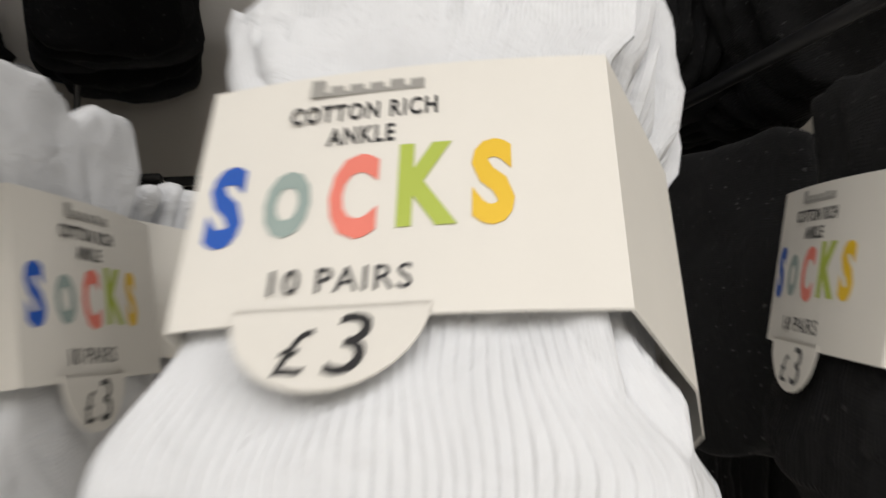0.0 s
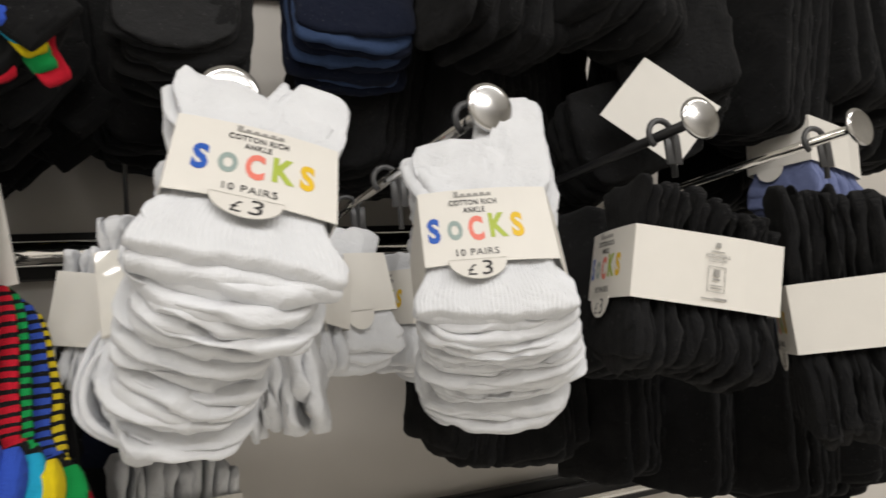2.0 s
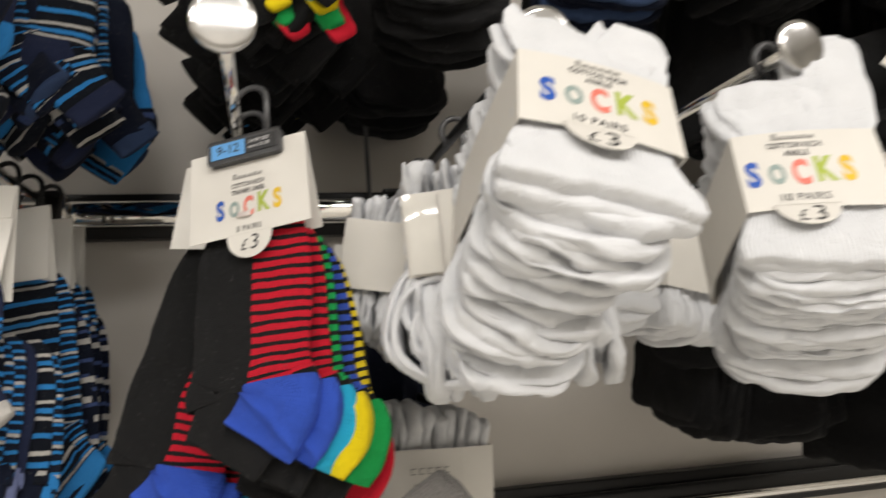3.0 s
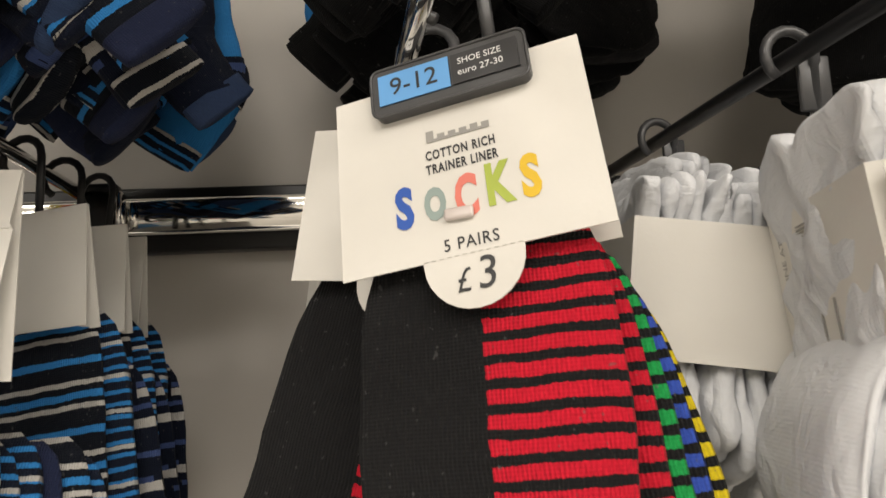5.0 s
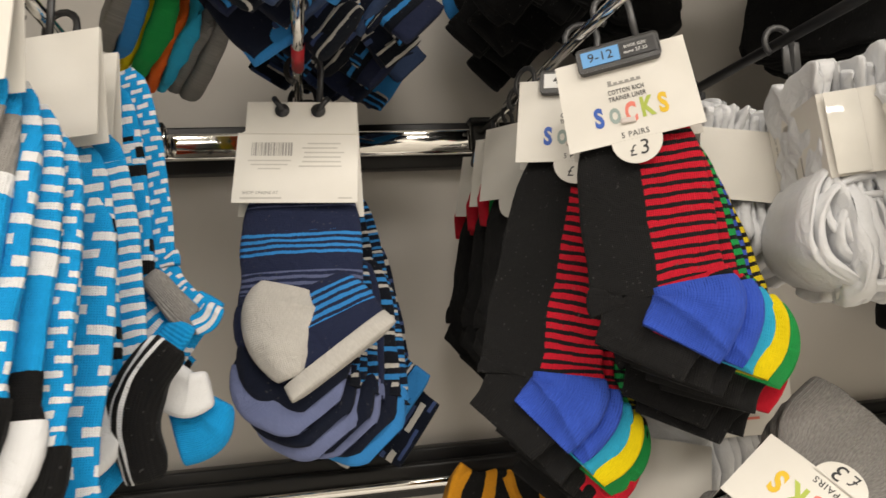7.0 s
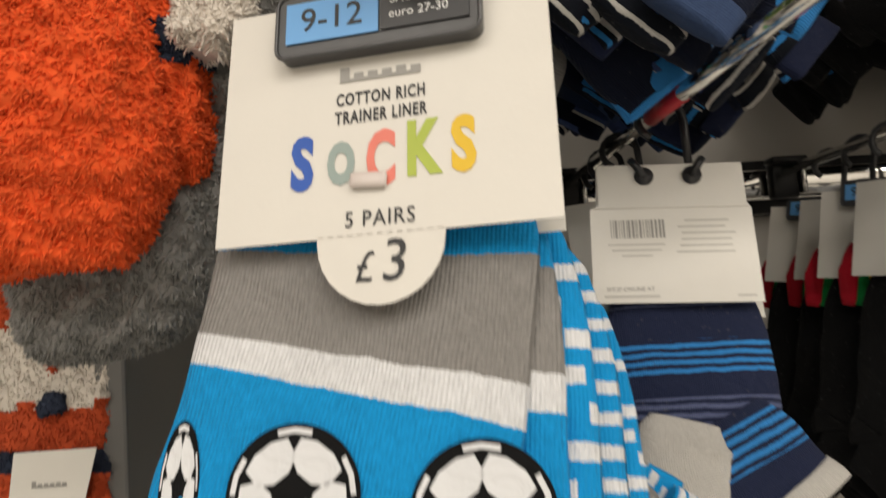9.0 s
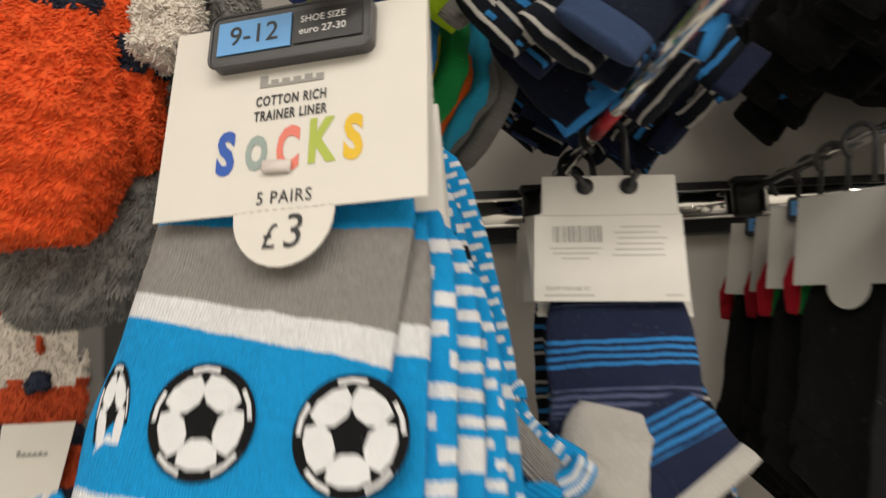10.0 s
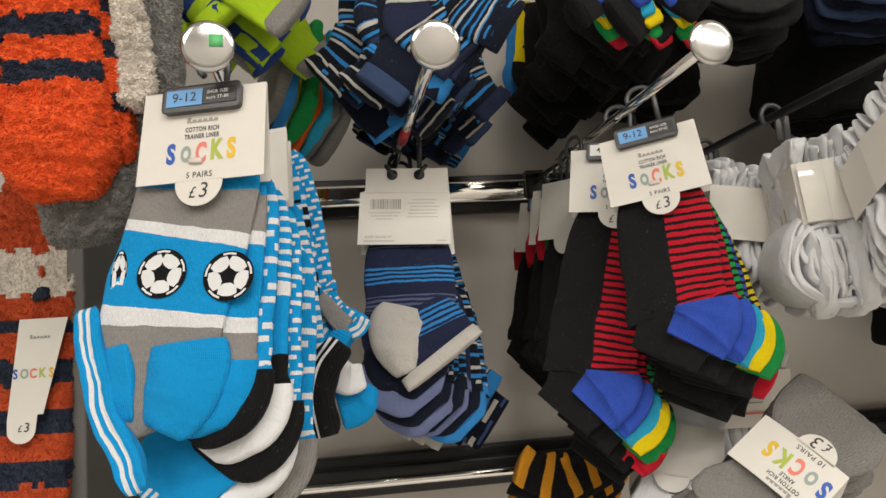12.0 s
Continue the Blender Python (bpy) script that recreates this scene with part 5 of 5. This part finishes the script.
for k in range(5):
    trainer_sock(ob, 1, [knit("black_amber_knit", BLACK, stripes=[(0.03, 0.4, (0.70, 0.30, 0.02), 0, 0.3)]), black_knit][k % 2], None, None, 60 + k, Matrix.Translation((0.012 * (k - 2), 0.012 * k, 0.05)), length=0.11, w=0.05)
nb = hung_bundle(0.385, -0.080, 1.340, "dark navy socks behind the white packs", [deepnavy_knit, black_knit], 9, 5, 0.10, 0.10)


# ---- cosy fleece socks and the rust striped sock in the next bay ----
def fleece_bm(spine, width, thick, seed, bands, tuft=0.0026, density=70, n=80, m=48):
    """A sock of fleece: a swollen skin with many small tufts. bands: (v, material index) edges."""
    src = sock_bm(spine, width, thick, seed, n=n, m=m, wrinkle=0.003)
    layer = src.loops.layers.uv["UVMap"]
    rng = random.Random(seed)

    def index(v):
        k = 0
        for edge, i in bands:
            if v > edge:
                k = i
        return k

    src.normal_update()
    for v in src.verts:
        c = v.co
        v.co = c + v.normal * (0.0030 * noise.noise(c * 190 + Vector((seed, 0, 0))) + 0.0016 * noise.noise(c * 420))
    src.normal_update()
    faces = list(src.faces)
    jobs = []
    for f in faces:
        vv = sum(lp[layer].uv.y for lp in f.loops) / len(f.loops)
        f.material_index = index(vv + 0.004 * noise.noise(f.calc_center_median() * 130))
        if len(f.verts) != 4:
            continue
        count = f.calc_area() * 1e6 / 100 * density
        for _ in range(int(count) + (rng.random() < count % 1)):
            a, b = rng.random(), rng.random()
            c = [v.co for v in f.verts]
            p = (c[0] * (1 - a) + c[1] * a) * (1 - b) + (c[3] * (1 - a) + c[2] * a) * b
            jobs.append((p.copy(), f.normal.copy(), f.material_index))
    for p, nrm, mi in jobs:
        d = (nrm + Vector((rng.uniform(-1, 1), rng.uniform(-1, 1), rng.uniform(-1.2, 0.6))) * 1.3).normalized()
        s = d.orthogonal().normalized()
        s.rotate(Matrix.Rotation(rng.uniform(0, 6.3), 3, d))
        t = d.cross(s)
        r, ln = rng.uniform(0.00035, 0.0007), tuft * rng.uniform(0.5, 1.15)
        base = [src.verts.new(p - d * 0.0006 + r * (math.cos(q) * s + math.sin(q) * t)) for q in (0.0, 2.1, 4.2)]
        bend = s * rng.uniform(-0.5, 0.5) * ln
        mid = [src.verts.new(p + d * ln * 0.6 + bend * 0.4 + r * 0.9 * (math.cos(q) * s + math.sin(q) * t)) for q in (0.0, 2.1, 4.2)]
        tip = src.verts.new(p + d * ln + bend)
        for k in range(3):
            k2 = (k + 1) % 3
            src.faces.new((base[k], base[k2], mid[k2], mid[k])).material_index = mi
            src.faces.new((mid[k], mid[k2], tip)).material_index = mi
    return src


pile_set = [orange_pile, navy_pile, grey_pile, cream_pile, rust_pile]
cosy = thing("fleece_sock_pack", pose(-0.203, -0.440, 1.475), "fluffy orange and navy striped fleece socks with a grey one behind", "socks", "fleece socks")
part("sock", fleece_bm([(-0.018, 0.150), (-0.014, 0.090), (-0.012, 0.040), (-0.010, 0.0), (-0.006, -0.040), (-0.004, -0.074)], [0.066, 0.068, 0.070, 0.074, 0.078, 0.050], [0.030, 0.034, 0.036, 0.040, 0.044, 0.026], 71,
     [(-1, 0), (0.020, 1), (0.038, 0), (0.058, 1), (0.076, 0), (0.096, 1), (0.112, 0), (0.130, 1), (0.146, 0)]), pile_set, cosy, "orange and navy striped fleece sock")
toe = part("sock", fleece_bm([(0.020, 0.150), (0.020, 0.080), (0.022, 0.030), (0.026, -0.010), (0.030, -0.048)], [0.034, 0.036, 0.036, 0.036, 0.024], [0.030, 0.032, 0.034, 0.034, 0.02], 72, [(-1, 0), (0.075, 1), (0.09, 0), (0.11, 1), (0.126, 0), (0.15, 1), (0.163, 0)]), pile_set, cosy, "orange and navy striped fleece sock")
toe.location = (-0.002, 0.014, 0.0)
g = part("sock", fleece_bm([(0.036, 0.150), (0.040, 0.080), (0.042, 0.020), (0.036, -0.040), (0.008, -0.074), (-0.030, -0.082)], [0.060, 0.060, 0.058, 0.056, 0.054, 0.044], [0.040, 0.040, 0.044, 0.046, 0.046, 0.030], 73, [(-1, 2)]), pile_set, cosy, "grey fleece sock")
g.location = (0.000, 0.036, 0.002)
w = part("sock", fleece_bm([(0.030, 0.070), (0.034, 0.030), (0.038, -0.010), (0.034, -0.030)], [0.016, 0.022, 0.024, 0.014], [0.016] * 4, 74, [(-1, 3)]), pile_set, cosy, "white fleece patch")
w.location = (0.009, 0.002, 0.020)
o2 = part("sock", fleece_bm([(-0.060, 0.150), (-0.058, 0.080), (-0.056, 0.020), (-0.056, -0.030)], [0.040, 0.042, 0.044, 0.036], [0.034] * 4, 75, [(-1, 0), (0.05, 1), (0.07, 0), (0.10, 1), (0.125, 0)]), pile_set, cosy, "orange and navy striped fleece sock")
o2.location = (0, -0.006, 0)
part("hook", tube_bm([(0.015, 0.03, 0.12), (0.015, 0.03, 0.388), (0.008, 0.03, 0.396), (0.0, 0.03, 0.388)], 0.003, 8), grey_plastic, cosy)

rust = thing("fleece_sock_pack", pose(-0.292, -0.255, 1.405, -4, 0, -4), "rust, cream and navy striped fleece sock with a white price card", "socks", "fleece socks")
part("sock", fleece_bm([(0.004, 0.06), (0.003, 0.01), (0.002, -0.07), (-0.002, -0.15), (-0.004, -0.26)], [0.070, 0.072, 0.074, 0.076, 0.078], [0.016, 0.018, 0.02, 0.02, 0.02], 81,
     [(-1, 4), (0.075, 3), (0.118, 4), (0.140, 1)] + [(0.152 + 0.022 * k, (4, 1)[k % 2]) for k in range(8)], tuft=0.0022, density=40), pile_set, rust)
bl = part("blaze", fleece_bm([(0.012, 0.0), (0.011, -0.02), (0.010, -0.042)], [0.026, 0.020, 0.008], [0.006] * 3, 82, [(-1, 4)], tuft=0.002, density=40, n=12, m=12), pile_set, rust, "rust blaze patch")
bl.location = (0, -0.008, 0)
ns = part("dark_patch", fleece_bm([(0.004, -0.058), (0.011, -0.058), (0.018, -0.058)], [0.008, 0.011, 0.008], [0.007] * 3, 83, [(-1, 1)], tuft=0.0015, density=40, n=12, m=12), pile_set, rust, "dark oval patch")
ns.location = (0, -0.009, 0)
tag_card = part("price_card", outline_bm([(-0.004, 0.0), (-0.012, -0.088)] + arc(0.000, -0.095, 0.012, 195, 350, 10) + [(0.013, -0.083), (0.018, -0.083), (0.037, 0.0)], 0.0006, y=-0.014), card_white, rust, "white printed price card", smooth=False)
tag_card.location = (0, -0.005, -0.080)
for n, (letter, mat) in enumerate(zip("SOCKS", INKS)):
    lettering(letter, 0.0115, mat, tag_card, -0.006 + 0.0075 * n, -0.0145, -0.048, 0.0003, 0.76, name="letter")
brand_bars(tag_card, 0.014, -0.016, 0.018, 0.0035, -0.0143)
price(tag_card, 0.002, -0.0145, -0.094, 0.75)
part("hook", tube_bm([(0.0, 0.004, 0.05), (0.0, 0.004, 0.095), (-0.006, 0.004, 0.1)], 0.0026, 8), grey_plastic, rust)
rod_thing(-0.294, ROD_Z, tip=-0.36)
for n, (x, y, mt) in enumerate(((-0.345, -0.22, navy_knit), (-0.375, -0.30, green_knit))):
    p = thing("sock_pack", pose(x, y, 1.40, -4, 0, -8), "navy and green socks hanging in the next bay", "socks", "next bay packs")
    trainer_sock(p, 1, [navy_check, mt][n], mt, None, 90 + n, Matrix(), length=0.17)
    part("hook", tube_bm([(0.0, 0.0, -0.02), (0.0, 0.0, 0.095), (0.05, 0.0, 0.1)], 0.0026, 8), grey_plastic, p)
